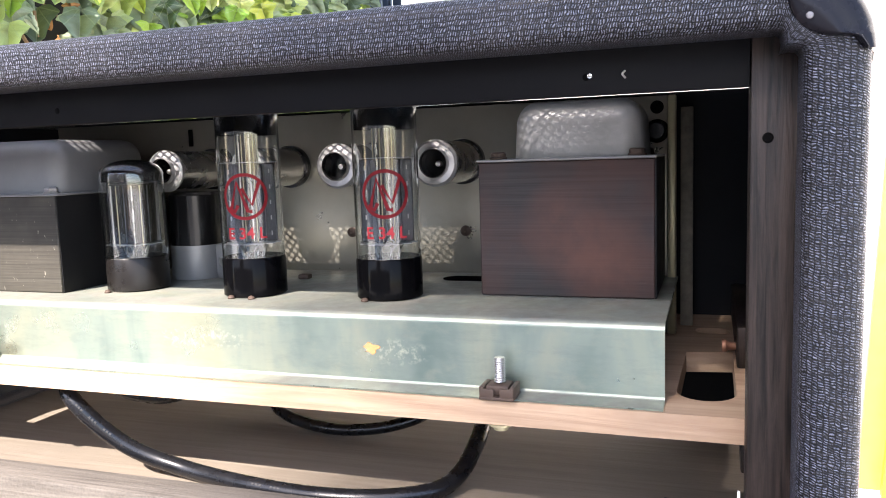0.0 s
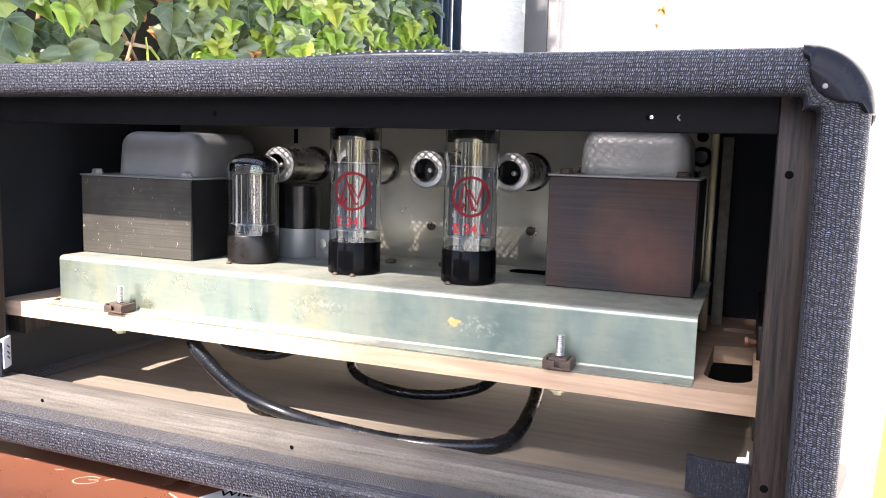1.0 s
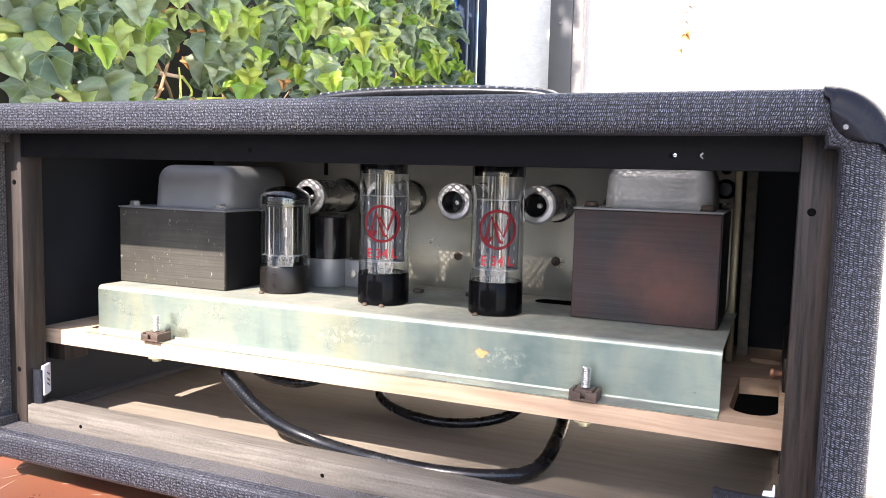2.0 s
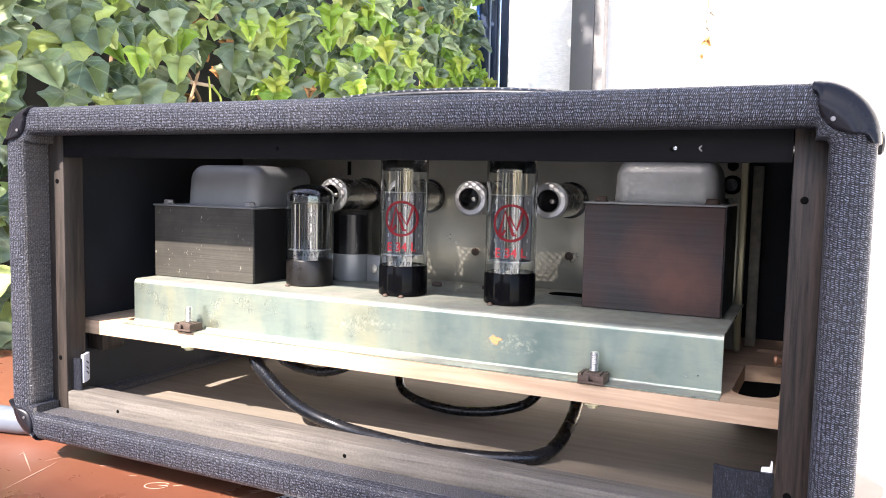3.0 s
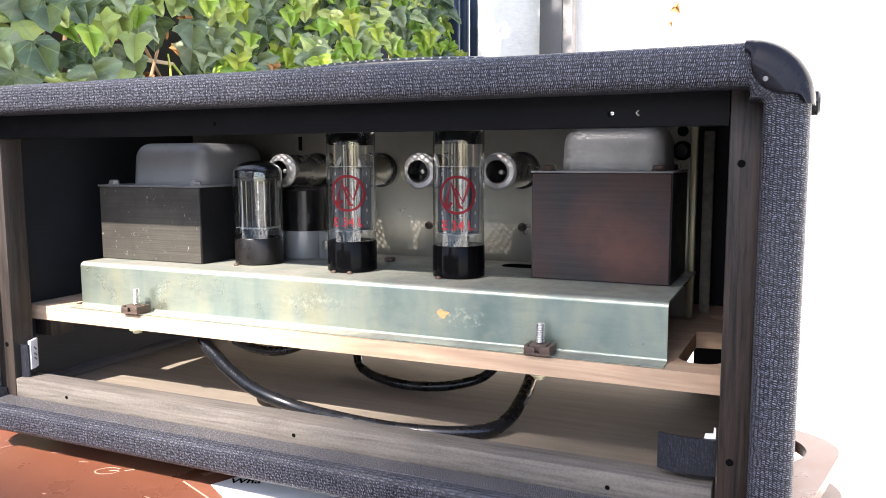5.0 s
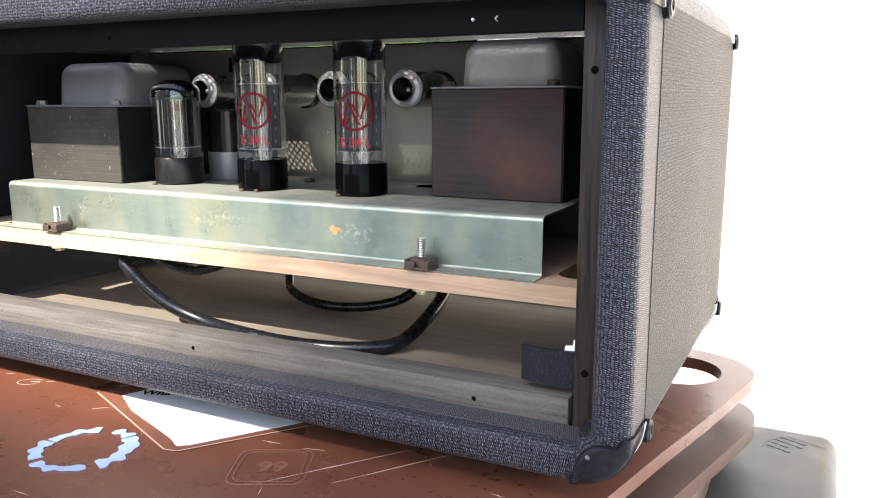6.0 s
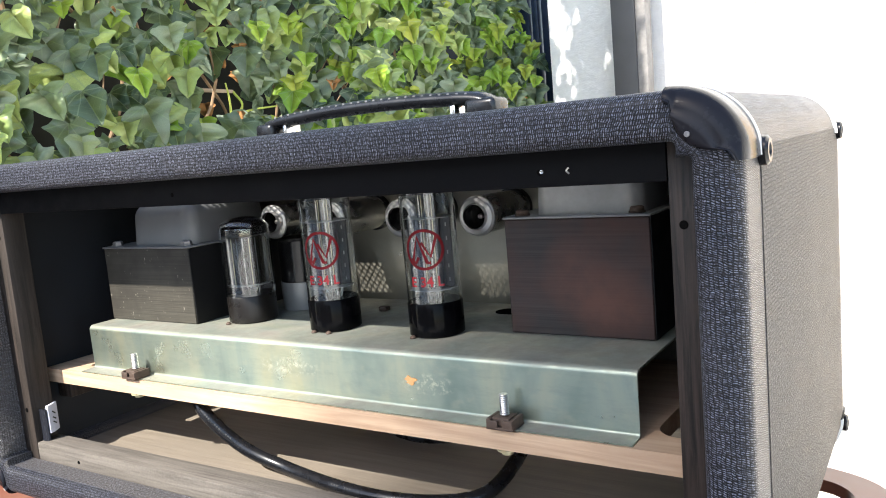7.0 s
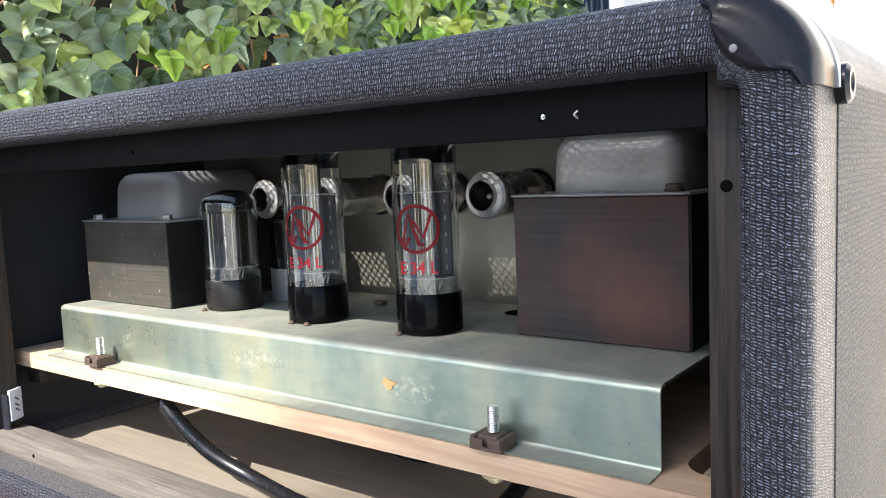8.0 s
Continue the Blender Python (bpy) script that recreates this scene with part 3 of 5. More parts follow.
part("staple", tube([(0.2338, 0.0375, 0.2412), (0.2328, 0.0368, 0.2398), (0.2340, 0.0375, 0.2382)], 0.00045, 6, 4), STEEL, amp, "bent steel staple")
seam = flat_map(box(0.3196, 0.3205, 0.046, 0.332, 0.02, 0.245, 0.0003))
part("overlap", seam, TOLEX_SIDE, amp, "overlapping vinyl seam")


def vent_mesh():
    """Expanded metal: slanting strands that meet in diamonds, over the vent."""
    bm = bmesh.new()
    pitch_x, pitch_y, w, t = 0.0066, 0.0031, 0.0008, 0.0003
    x0, x1, (y0, y1) = -0.26, 0.267, VENT_Y
    z = 0.2535
    n = int((x1 - x0) / pitch_x) + 8
    for sign in (1, -1):
        for k in range(-8, n):
            rows = int((y1 - y0) / pitch_y) + 1
            prev = None
            for r in range(rows + 1):
                x = x0 + k * pitch_x + sign * r * pitch_x / 2 + (0 if sign == 1 else 8 * pitch_x / 2)
                y = y0 - 0.003 + r * (y1 - y0 + 0.006) / rows
                if not x0 <= x <= x1:
                    prev = None
                    continue
                cur = [bm.verts.new((x + dx, y, z + dz)) for dx, dz in ((-w, -t), (w, -t), (w, t), (-w, t))]
                if prev:
                    for a in range(4):
                        bm.faces.new((prev[a], prev[(a + 1) % 4], cur[(a + 1) % 4], cur[a]))
                prev = cur
    return bm


part("vent_grille", vent_mesh(), STEEL, amp, "expanded metal vent grille", smooth=False)


def corner_guard(sx, sz, rear=True):
    """A moulded corner guard: one smooth skin from the outer faces, over a wide rounding, to a domed face whose inner edge is an arc."""
    cx, cz, ro, bend, lift = HX - 0.030, HZ - 0.030, 0.0317, 0.0105, 0.0026
    dx, dz, arc = 0.0195, 0.0216, 0.0178

    def inner(a):
        """The radius at which the face ends."""
        c, s = math.cos(radians(a)), math.sin(radians(a))
        lean = dx * c + dz * s
        root = lean * lean - dx * dx - dz * dz + arc * arc
        if root >= 0 and lean > 0:
            return lean - math.sqrt(root)
        return 0.0232 + 0.0003 * min(abs(a - 10.3), abs(a - 85.6))

    bm = bmesh.new()
    grid = []
    steps = 30
    for i in range(steps + 1):
        a = -2 + 94 * i / steps
        c, s, rin = math.cos(radians(a)), math.sin(radians(a)), inner(a)
        pts = [(ro - 0.0025, Y0 + 0.030), (ro - 0.0004, Y0 + 0.0298), (ro, Y0 + 0.029), (ro, Y0 + 0.02)]
        b = min(bend, (ro - rin) * 0.75)
        for k in range(11):
            t = radians(90 * k / 10)
            pts.append((ro - b + b * math.cos(t), Y0 - lift + 0.0008 + bend - bend * math.sin(t)))
        for k in range(1, 7):
            f = k / 6
            pts.append((ro - b + (rin - ro + b) * f, Y0 - lift + 0.0008 - 0.0012 * math.sin(math.pi * f) + 0.0006 * f**4))
        pts += [(rin - 0.0006, Y0 - lift + 0.0022), (rin - 0.0004, Y0 + 0.0015)]
        grid.append([bm.verts.new((sx * (cx + r * c), y if rear else Y0 + Y1 - y, ZC + sz * (cz + r * s))) for r, y in pts])
    for p, q in zip(grid, grid[1:]):
        for k in range(len(p) - 1):
            bm.faces.new((p[k], q[k], q[k + 1], p[k + 1]))
    bm.faces.new(grid[0])
    bm.faces.new(grid[-1])
    return bm


def corner_band(sx, sz, rear=True):
    """The raised border where the guard ends on the outer faces; its highlight is painted pale."""
    ro, y0, y1 = 0.0302 + 0.0014, Y0 + 0.0265, Y0 + 0.0308
    cx, cz = HX - 0.030, HZ - 0.030
    bm = bmesh.new()
    rows = []
    for k in range(17):
        a = radians(-1 + 92 * k / 16)
        rows.append([bm.verts.new((sx * (cx + r * math.cos(a)), y if rear else Y0 + Y1 - y, ZC + sz * (cz + r * math.sin(a)))) for r, y in ((ro - 0.002, y0), (ro + 0.0006, y0 + 0.0006), (ro + 0.0006, y1 - 0.0006), (ro - 0.002, y1))])
    for a, b in zip(rows, rows[1:]):
        for k in range(4):
            bm.faces.new((a[k], b[k], b[(k + 1) % 4], a[(k + 1) % 4]))
    bm.faces.new(rows[0])
    bm.faces.new(rows[-1])
    return bm


for sx in (1, -1):
    for sz in (1, -1):
        for rear in (True, False):
            guard = part("corner_guard", corner_guard(sx, sz, rear), CORNER, amp, "black moulded corner guard")
            y = 0.046 if rear else Y1 - 0.017
            zs = ZC + sz * (HZ - (0.029 if sz > 0 else 0.024))
            part("screw_head", lathe([(0.0065, 0.0), (0.0065, 0.0032), (0.0052, 0.0044), (0.0034, 0.0044), (0.0026, 0.0036), (0.0, 0.0036)], (sx * HX, y, zs), "x", 24) if sx > 0
                 else moved(lathe([(0.0065, 0.0), (0.0065, 0.0032), (0.0052, 0.0044), (0.0034, 0.0044), (0.0026, 0.0036), (0.0, 0.0036)], (0, 0, 0), "x", 24), Matrix.Translation((-HX, y, zs)) @ Matrix.Rotation(math.pi, 4, "Z")), BLACK_PLASTIC, guard)
            if rear:
                part("screw_head", lathe([(0.0013, 0.0), (0.0011, 0.0005), (0.0, 0.0007)], (sx * 0.299, Y0 - 0.0030, ZC + sz * (HZ - 0.019)), "-y", 16), DIM_STEEL, guard)
            part("edge_band", corner_band(sx, sz, rear), EDGE_GLINT, guard, "guard border, painted pale for the highlight along it")
for x in (-0.25, 0.25):
    for y in (0.075, 0.28):
        part("foot", lathe([(0.0, 0.0), (0.014, 0.0), (0.017, 0.004), (0.0185, 0.0212), (0.0, 0.0212)], (x, y, TABLE), "z", 28), RUBBER, amp, "black rubber foot")

# Carrying handle on the top board.
handle = part("handle", tube([(-0.115, 0.19, 0.276), (-0.105, 0.19, 0.2865), (-0.06, 0.19, 0.2915), (0.0, 0.19, 0.293), (0.06, 0.19, 0.2915), (0.105, 0.19, 0.2875), (0.116, 0.19, 0.276)], 0.0055, 12, 8), RUBBER, amp, "black strap handle with stitching")
for v in handle.data.vertices:
    v.co.y = 0.19 + (v.co.y - 0.19) * 1.9
for x, w in ((-0.107, 0.010), (0.107, 0.013)):
    part("end_cap", box(x - w, x + w, 0.178, 0.202, 0.2722, 0.2885, 0.004, 3), RUBBER, handle, "black handle end cap")
for x in (-0.085, 0.083):
    part("bracket", box(x - 0.0025, x + 0.0025, 0.181, 0.199, 0.2722, 0.2855, 0.001), CHROME, handle, "chromed bracket")
for k in range(26):
    x = -0.095 + 0.19 * k / 25
    part("stitch", box(x - 0.0010, x + 0.0010, 0.1818, 0.1825, 0.2955 - 0.0015 * (x / 0.06) ** 2, 0.2972 - 0.0015 * (x / 0.06) ** 2, 0.0002, 1), DIM_STEEL, handle)


# Hook tape flaps.
def flap(points, width, material, parent, label):
    """A strip of tape bent along a line of points in plan, standing up."""
    bm = bmesh.new()
    line = smooth_path([(x, y, 0) for x, y in points], 6)
    rows = []
    for i, c in enumerate(line):
        way = (line[min(i + 1, len(line) - 1)] - line[max(i - 1, 0)]).normalized()
        n = Vector((-way.y, way.x, 0)) * 0.0011
        rows.append([bm.verts.new((c + d * n) + Vector((0, 0, z))) for d, z in ((-1, width[0]), (1, width[0]), (1, width[1]), (-1, width[1]))])
    for a, b in zip(rows, rows[1:]):
        for k in range(4):
            bm.faces.new((a[k], a[(k + 1) % 4], b[(k + 1) % 4], b[k]))
    bm.faces.new(rows[0])
    bm.faces.new(rows[-1])
    return part("tape_flap", bm, material, parent, label)


flap([(0.2805, 0.0445), (0.268, 0.043), (0.2545, 0.044), (0.2485, 0.046)], (0.0365, 0.0575), VELCRO, amp, "black hook-and-loop tape flap")
part("tape_backing", sheet([(0.2735, 0.0570), (0.2797, 0.0570), (0.2797, 0.0636), (0.2787, 0.0640), (0.2784, 0.0604), (0.274, 0.0598)], 0.0462, 0.0004, "y"), WHITE, amp, "torn white tape backing")
flap([(-0.2812, 0.0450), (-0.2775, 0.0440), (-0.2740, 0.0450), (-0.2733, 0.0462)], (0.030, 0.0595), VELCRO, amp, "curled hook-and-loop tape flap")
flap([(-0.2726, 0.0462), (-0.2750, 0.0520), (-0.2792, 0.0580)], (0.038, 0.0625), TAPE_BACK, amp, "white backing of the tape flap")
for z in (0.046, 0.050, 0.055):
    part("printed_mark", moved(box(-0.0025, 0.0025, -0.0001, 0.0001, -0.0006, 0.0006), Matrix.Translation((-0.2736, 0.0525, z)) @ Matrix.Rotation(radians(115), 4, "Z") @ Matrix.Rotation(radians(35), 4, "Y")), PRINT_GREY, amp)


# ---- shelf and chassis ----
shelf_ring = [(-0.2999, 0.066), (0.2999, 0.066), (0.2999, 0.295), (-0.2999, 0.295)]
shelf = thing("chassis_shelf", (0, 0.18, 0.077), "pale plywood shelf across the cabinet, bleached and dusty", "shelf")
part("board", holed(shelf_ring, [[(0.2655 + 0.0140 * math.cos(radians(a)), 0.103 + 0.0145 * math.sin(radians(a))) for a in range(180, 361, 15)] + [(0.2795, 0.186), (0.2535, 0.182)], round_rect(-0.2615, -0.2490, 0.085, 0.185, 0.003), round_rect(0.2575, 0.2795, 0.234, 0.250, 0.007)], 0.077, 0.089), SHELF, shelf, "pale wooden board")
part("support_block", box(-0.3002, -0.2808, 0.075, 0.10, 0.060, 0.0768, 0.001), CLEAT, shelf)
part("support_block", box(0.2808, 0.3002, 0.075, 0.10, 0.060, 0.0768, 0.001), CLEAT, shelf)
part("support_block", box(-0.3002, -0.2808, 0.15, 0.295, 0.0892, 0.112, 0.001), CLEAT, shelf, "dark wooden block")
part("support_block", box(0.2808, 0.3002, 0.15, 0.295, 0.0892, 0.112, 0.001), CLEAT, shelf, "dark wooden block")
for x, y, z, sx in ((-0.2806, 0.162, 0.099, 1), (0.2806, 0.165, 0.098, -1)):
    scr = lathe([(0.0, 0.0), (0.002, 0.0), (0.0024, 0.004), (0.0037, 0.0054), (0.0037, 0.0074), (0.0, 0.0078)], (0, 0, 0), "x", 16)
    part("screw", moved(scr, Matrix.Translation((x, y, z)) @ (Matrix.Identity(4) if sx > 0 else Matrix.Rotation(math.pi, 4, "Z"))), COPPER, shelf, "coppery wood screw")


def chassis_mesh():
    """Bent plate: top, rounded bend, front flange and lip; open at the ends."""
    out = [(0.226, 0.1275)] + [(0.0848 - 0.004 * math.sin(radians(a)), 0.1235 + 0.004 * math.cos(radians(a))) for a in range(0, 91, 15)]
    out += [(0.0808 - 0.0022 * (1 - math.cos(radians(a))), 0.0923 - 0.0022 * math.sin(radians(a))) for a in range(0, 91, 18)] + [(0.0675, 0.0900)]
    th = 0.0014
    bm = bmesh.new()
    inner = []
    for i, p in enumerate(out):
        a, b = out[max(i - 1, 0)], out[min(i + 1, len(out) - 1)]
        d = Vector((b[0] - a[0], b[1] - a[1])).normalized()
        inner.append((p[0] - d.y * th, p[1] + d.x * th) if i < 8 else (p[0], p[1] - 0.0008))
    ends = []
    for x in (-0.247, 0.247):
        ends.append(([bm.verts.new((x, y, z)) for y, z in out], [bm.verts.new((x, y, z)) for y, z in inner]))
    (o0, i0), (o1, i1) = ends
    n = len(out)
    for k in range(n - 1):
        bm.faces.new((o0[k], o1[k], o1[k + 1], o0[k + 1]))
        bm.faces.new((i0[k], i0[k + 1], i1[k + 1], i1[k]))
        bm.faces.new((o0[k], o0[k + 1], i0[k + 1], i0[k]))
        bm.faces.new((o1[k], i1[k], i1[k + 1], o1[k + 1]))
    bm.faces.new((o0[0], i0[0], i1[0], o1[0]))
    bm.faces.new((o0[-1], o1[-1], i1[-1], i0[-1]))
    return bm


chassis = thing("amplifier_chassis", (0, 0.15, 0.09), "zinc-plated bent steel chassis with stains, bolted to the shelf", "chassis")
part("chassis_pan", chassis_mesh(), ZINC, chassis, "greenish zinc plate")
part("back_plate", box(-0.247, 0.2405, 0.2265, 0.2280, 0.0902, 0.2425, 0.0004), PLATE, chassis, "dull metal upright plate")
part("plate_flange", box(0.2407, 0.2460, 0.2210, 0.2280, 0.0902, 0.2425, 0.0012), BRASSY, chassis, "yellowed bent plate edge")
part("plate_hole", lathe([(0.0, 0.0004), (0.0036, 0.0004), (0.0042, 0.0)], (0.2340, 0.2264, 0.2355), "-y", 20), INK, chassis)
part("knob", lathe([(0.0, 0.009), (0.0048, 0.009), (0.0062, 0.0075), (0.0062, 0.001), (0.0075, 0.0), (0.0, 0.0)], (0.2340, 0.2263, 0.2205), "-y", 24), BLACK_PLASTIC, chassis, "small black knob")
part("front_panel", box(0.2475, 0.2555, 0.250, 0.254, 0.0902, 0.236, 0.0006), MOTTLED, chassis, "mottled panel edge")
part("cutout", sheet(round_rect(0.097, 0.136, 0.190, 0.209, 0.0094), 0.12765, 0.0003), INK, chassis, "oval cable cutout")
part("slot", box(-0.1185, -0.1145, 0.2258, 0.2262, 0.223, 0.236, 0.0001), INK, chassis, "dark slot")
for x, z in ((0.018, 0.156), (0.105, 0.157), (-0.07, 0.156)):
    part("screw", lathe([(0.0038, 0.0), (0.0036, 0.0012), (0.0012, 0.0022), (0.0, 0.0018)], (x, 0.2264, z), "-y", 20), RUST, chassis, "dark screw head")
for x, y in ((-0.052, 0.188), (0.0, 0.185), (0.045, 0.19)):
    part("grommet", box(x - 0.004, x + 0.004, y - 0.003, y + 0.003, 0.1277, 0.131, 0.0008), RUST, chassis, "rusty tag on the chassis")
part("rust_spot", sheet([(0.0955 + 0.0040 * (1 + 0.35 * math.sin(5 * t) + 0.25 * math.cos(3 * t)) * math.cos(t), 0.1085 + 0.0028 * (1 + 0.3 * math.sin(4 * t)) * math.sin(t)) for t in [2 * math.pi * k / 24 for k in range(24)]], 0.0802, 0.0005, "y"), RUST_ORANGE, chassis, "orange rust spot")

for x in (0.169, -0.175):
    nut = thing("clamp_bolt", (x, 0.0705, 0.0902), "rusty cage nut with a threaded steel bolt on the chassis lip", "bolt", "chassis bolts")
    cage = joined(box(x - 0.0088, x + 0.0088, 0.0625, 0.0778, 0.0902, 0.0920, 0.0006), box(x - 0.0088, x - 0.0062, 0.0630, 0.0775, 0.0915, 0.0968, 0.0008), box(x + 0.0062, x + 0.0088, 0.0630, 0.0775, 0.0915, 0.0968, 0.0008),
                  box(x - 0.0085, x - 0.0012, 0.0625, 0.0640, 0.0915, 0.0958, 0.0005), box(x + 0.0016, x + 0.0085, 0.0625, 0.0640, 0.0915, 0.0962, 0.0005))
    part("cage", cage, RUST, nut, "rusty spring steel cage")
    part("nut", box(x - 0.0058, x + 0.0058, 0.0648, 0.0762, 0.0921, 0.0972, 0.0010), RUST, nut)
    prof = [(0.0, 0.0)]
    for k in range(11):
        prof += [(0.0024, 0.0006 + k * 0.00115), (0.0029, 0.0011 + k * 0.00115)]
    prof += [(0.0024, 0.0132), (0.0, 0.0136)]
    part("thread", lathe(prof, (x, 0.0708, 0.0968), "z", 20), STEEL, nut, "bright steel thread")
    part("washer", lathe([(0.0, 0.0), (0.0062, 0.0), (0.0062, -0.0010), (0.0036, -0.0014), (0.0036, -0.0034), (0.0, -0.0038)], (x, 0.0708, 0.0768), "z", 20), BRASSY, nut, "bolt head and washer under the shelf")


# ---- transformers ----
def bell_mesh(x0, x1, y0, y1, z0, z1, r):
    """A pressed cover: flange and a box with generous rounding."""
    bm = box(x0, x1, y0, y1, z0 - 0.02, z1)
    top = [e for e in bm.edges if sum(v.co.z > z0 for v in e.verts) >= 1]
    bmesh.ops.bevel(bm, geom=top, offset=r, segments=6, affect="EDGES", profile=0.5)
    for v in bm.verts:
        if v.co.z < z0:
            v.co.z = z0
        k = (v.co.z - z0) / (z1 - z0)
        v.co.x += (0.5 * (x0 + x1) - v.co.x) * 0.05 * k
        v.co.y += (0.5 * (y0 + y1) - v.co.y) * 0.05 * k
    return bm


def transformer(name_label, x0, x1, y0, y1, ztop, bell, lam, bell_mat, shade_side):
    ob = thing("transformer", ((x0 + x1) / 2, (y0 + y1) / 2, 0.1277), name_label, "transformer", "transformers")
    part("core", box(x0, x1, y0, y1, 0.1277, ztop, 0.0006, 1), lam, ob, "laminated iron core")
    # Black sheet over the right face, standing in for the core's shaded side.
    if shade_side:
        part("core_shade", box(x1 - 0.0001, x1 + 0.0006, y0 + 0.001, y1, 0.1277, ztop - 0.0002), CORE_SHADE, ob, "right side of the core, painted black for its shade")
    bx0, bx1, by0, by1, bz = bell
    part("flange", box(x0 - 0.001, x1 + 0.001, y0 - 0.001, y1 + 0.001, ztop + 0.0001, ztop + 0.0016, 0.0005, 1), bell_mat, ob)
    part("bell_cover", bell_mesh(bx0, bx1, by0, by1, ztop + 0.0014, bz, 0.0125), bell_mat, ob, "rounded pressed cover")
    for x in (x0 + 0.010, x1 - 0.010):
        for y in (y0 + 0.008, y1 - 0.008):
            part("cover_screw", lathe([(0.0052, 0.0), (0.0052, 0.0012), (0.0044, 0.0014), (0.0044, 0.0034), (0.0034, 0.0042), (0.0, 0.0042)], (x, y, ztop + 0.0015), "z", 6 if x < 0 else 18), DIM_STEEL if x < 0 else RUST, ob)


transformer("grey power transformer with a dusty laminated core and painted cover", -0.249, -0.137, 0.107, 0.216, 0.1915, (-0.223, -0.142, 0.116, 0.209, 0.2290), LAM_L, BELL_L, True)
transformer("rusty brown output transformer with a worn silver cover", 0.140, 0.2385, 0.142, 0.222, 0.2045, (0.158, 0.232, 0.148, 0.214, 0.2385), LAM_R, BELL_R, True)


# ---- capacitors ----
for x in (-0.096, -0.029, 0.038, 0.105):
    can = thing("can_capacitor", (x, 0.2, 0.205), "aluminium can capacitor lying level on the upright plate", "capacitor", "can capacitors")
    r = 0.0143
    part("can", lathe([(0.0085, -0.003), (0.0098, -0.0005), (r - 0.0012, 0.0), (r, 0.0014), (r, 0.0045), (r - 0.0008, 0.006), (r - 0.0004, 0.009), (r - 0.0004, 0.056), (0.0, 0.056)], (x, 0.1655, 0.205), "y", 36), CAN, can, "rolled aluminium can")
    part("end_ring", lathe([(0.0090, -0.0034), (0.0098, -0.0009), (r - 0.0012, -0.0004), (r + 0.0003, 0.0012), (r + 0.0003, 0.0030)], (x, 0.1655, 0.205), "y", 36), CAN_END, can, "brushed rolled rim")
    part("recess", lathe([(0.0, 0.006), (0.0088, 0.006), (0.0092, -0.0008), (0.0086, -0.0008)], (x, 0.1667, 0.205), "y", 28), BLACK_PLASTIC, can, "black recessed end")
    part("terminal", lathe([(0.0, -0.0015), (0.0016, -0.001), (0.002, 0.001), (0.002, 0.004)], (x + 0.001, 0.1700, 0.2045), "y", 14), STEEL, can)
    part("collar", lathe([(r + 0.0012, 0.0), (r + 0.0012, 0.0045), (0.0, 0.0045), (0.0, 0.0), (r + 0.0012, 0.0)], (x, 0.2218, 0.205), "y", 36), BLACK_PLASTIC, can, "black mounting collar")

sleeve = thing("clamped_capacitor", (-0.087, 0.186, 0.1277), "upright black capacitor in a grey metal clamp", "capacitor")
part("sleeve", lathe([(0.0, 0.0), (0.0182, 0.0), (0.0182, 0.0595), (0.0165, 0.0615), (0.0, 0.0615)], (-0.087, 0.186, 0.1278), "z", 36), BLACK_PLASTIC, sleeve, "glossy black sleeve")
part("clamp", lathe([(0.0190, 0.0), (0.0192, 0.0005), (0.0192, 0.024), (0.0186, 0.0242), (0.0184, 0.0)], (-0.087, 0.186, 0.1278), "z", 36), CAN_GREY, sleeve, "grey metal clamp")
part("clamp_ear", box(-0.068, -0.052, 0.1795, 0.1830, 0.1278, 0.1515, 0.001), CAN_GREY, sleeve)
part("clamp_screw", lathe([(0.004, 0.0), (0.004, 0.002), (0.0, 0.003)], (-0.060, 0.1794, 0.140), "-y", 18), STEEL, sleeve)


# ---- valves ----
def letters(text, size):
    curve = bpy.data.curves.new("print", "FONT")
    curve.body, curve.size, curve.align_x = text, size, "CENTER"
    curve.extrude, curve.offset = 0.00008, size * 0.018
    ob = new("print", curve)
    me = bpy.data.meshes.new_from_object(ob.evaluated_get(bpy.context.evaluated_depsgraph_get()))
    bpy.data.objects.remove(ob)
    bpy.data.curves.remove(curve)
    bm = bmesh.new()
    bm.from_mesh(me)
    bpy.data.meshes.remove(me)
    return bm


def wrapped(bm, r, cx, cy, turn):
    """Bend a flat drawing (x across, y up, z out) round an upright cylinder, facing the yard."""
    bmesh.ops.subdivide_edges(bm, edges=[e for e in bm.edges if e.calc_length() > 0.003], cuts=2)
    for v in bm.verts:
        a = v.co.x / r + radians(turn)
        rad = r + 0.0001 + v.co.z
        v.co = Vector((cx + rad * math.sin(a), cy - rad * math.cos(a), v.co.y))
    return bm


def stroke(points, w):
    bm = bmesh.new()
    line = [Vector((x, y, 0)) for x, y in points]
    rows = []
    for i, c in enumerate(line):
        way = (line[min(i + 1, len(line) - 1)] - line[max(i - 1, 0)]).normalized()
        n = Vector((-way.y, way.x, 0)) * w / 2
        rows.append([bm.verts.new(c + n), bm.verts.new(c - n)])
    for a, b in zip(rows, rows[1:]):
        bm.faces.new((a[0], b[0], b[1], a[1]))
    return bm


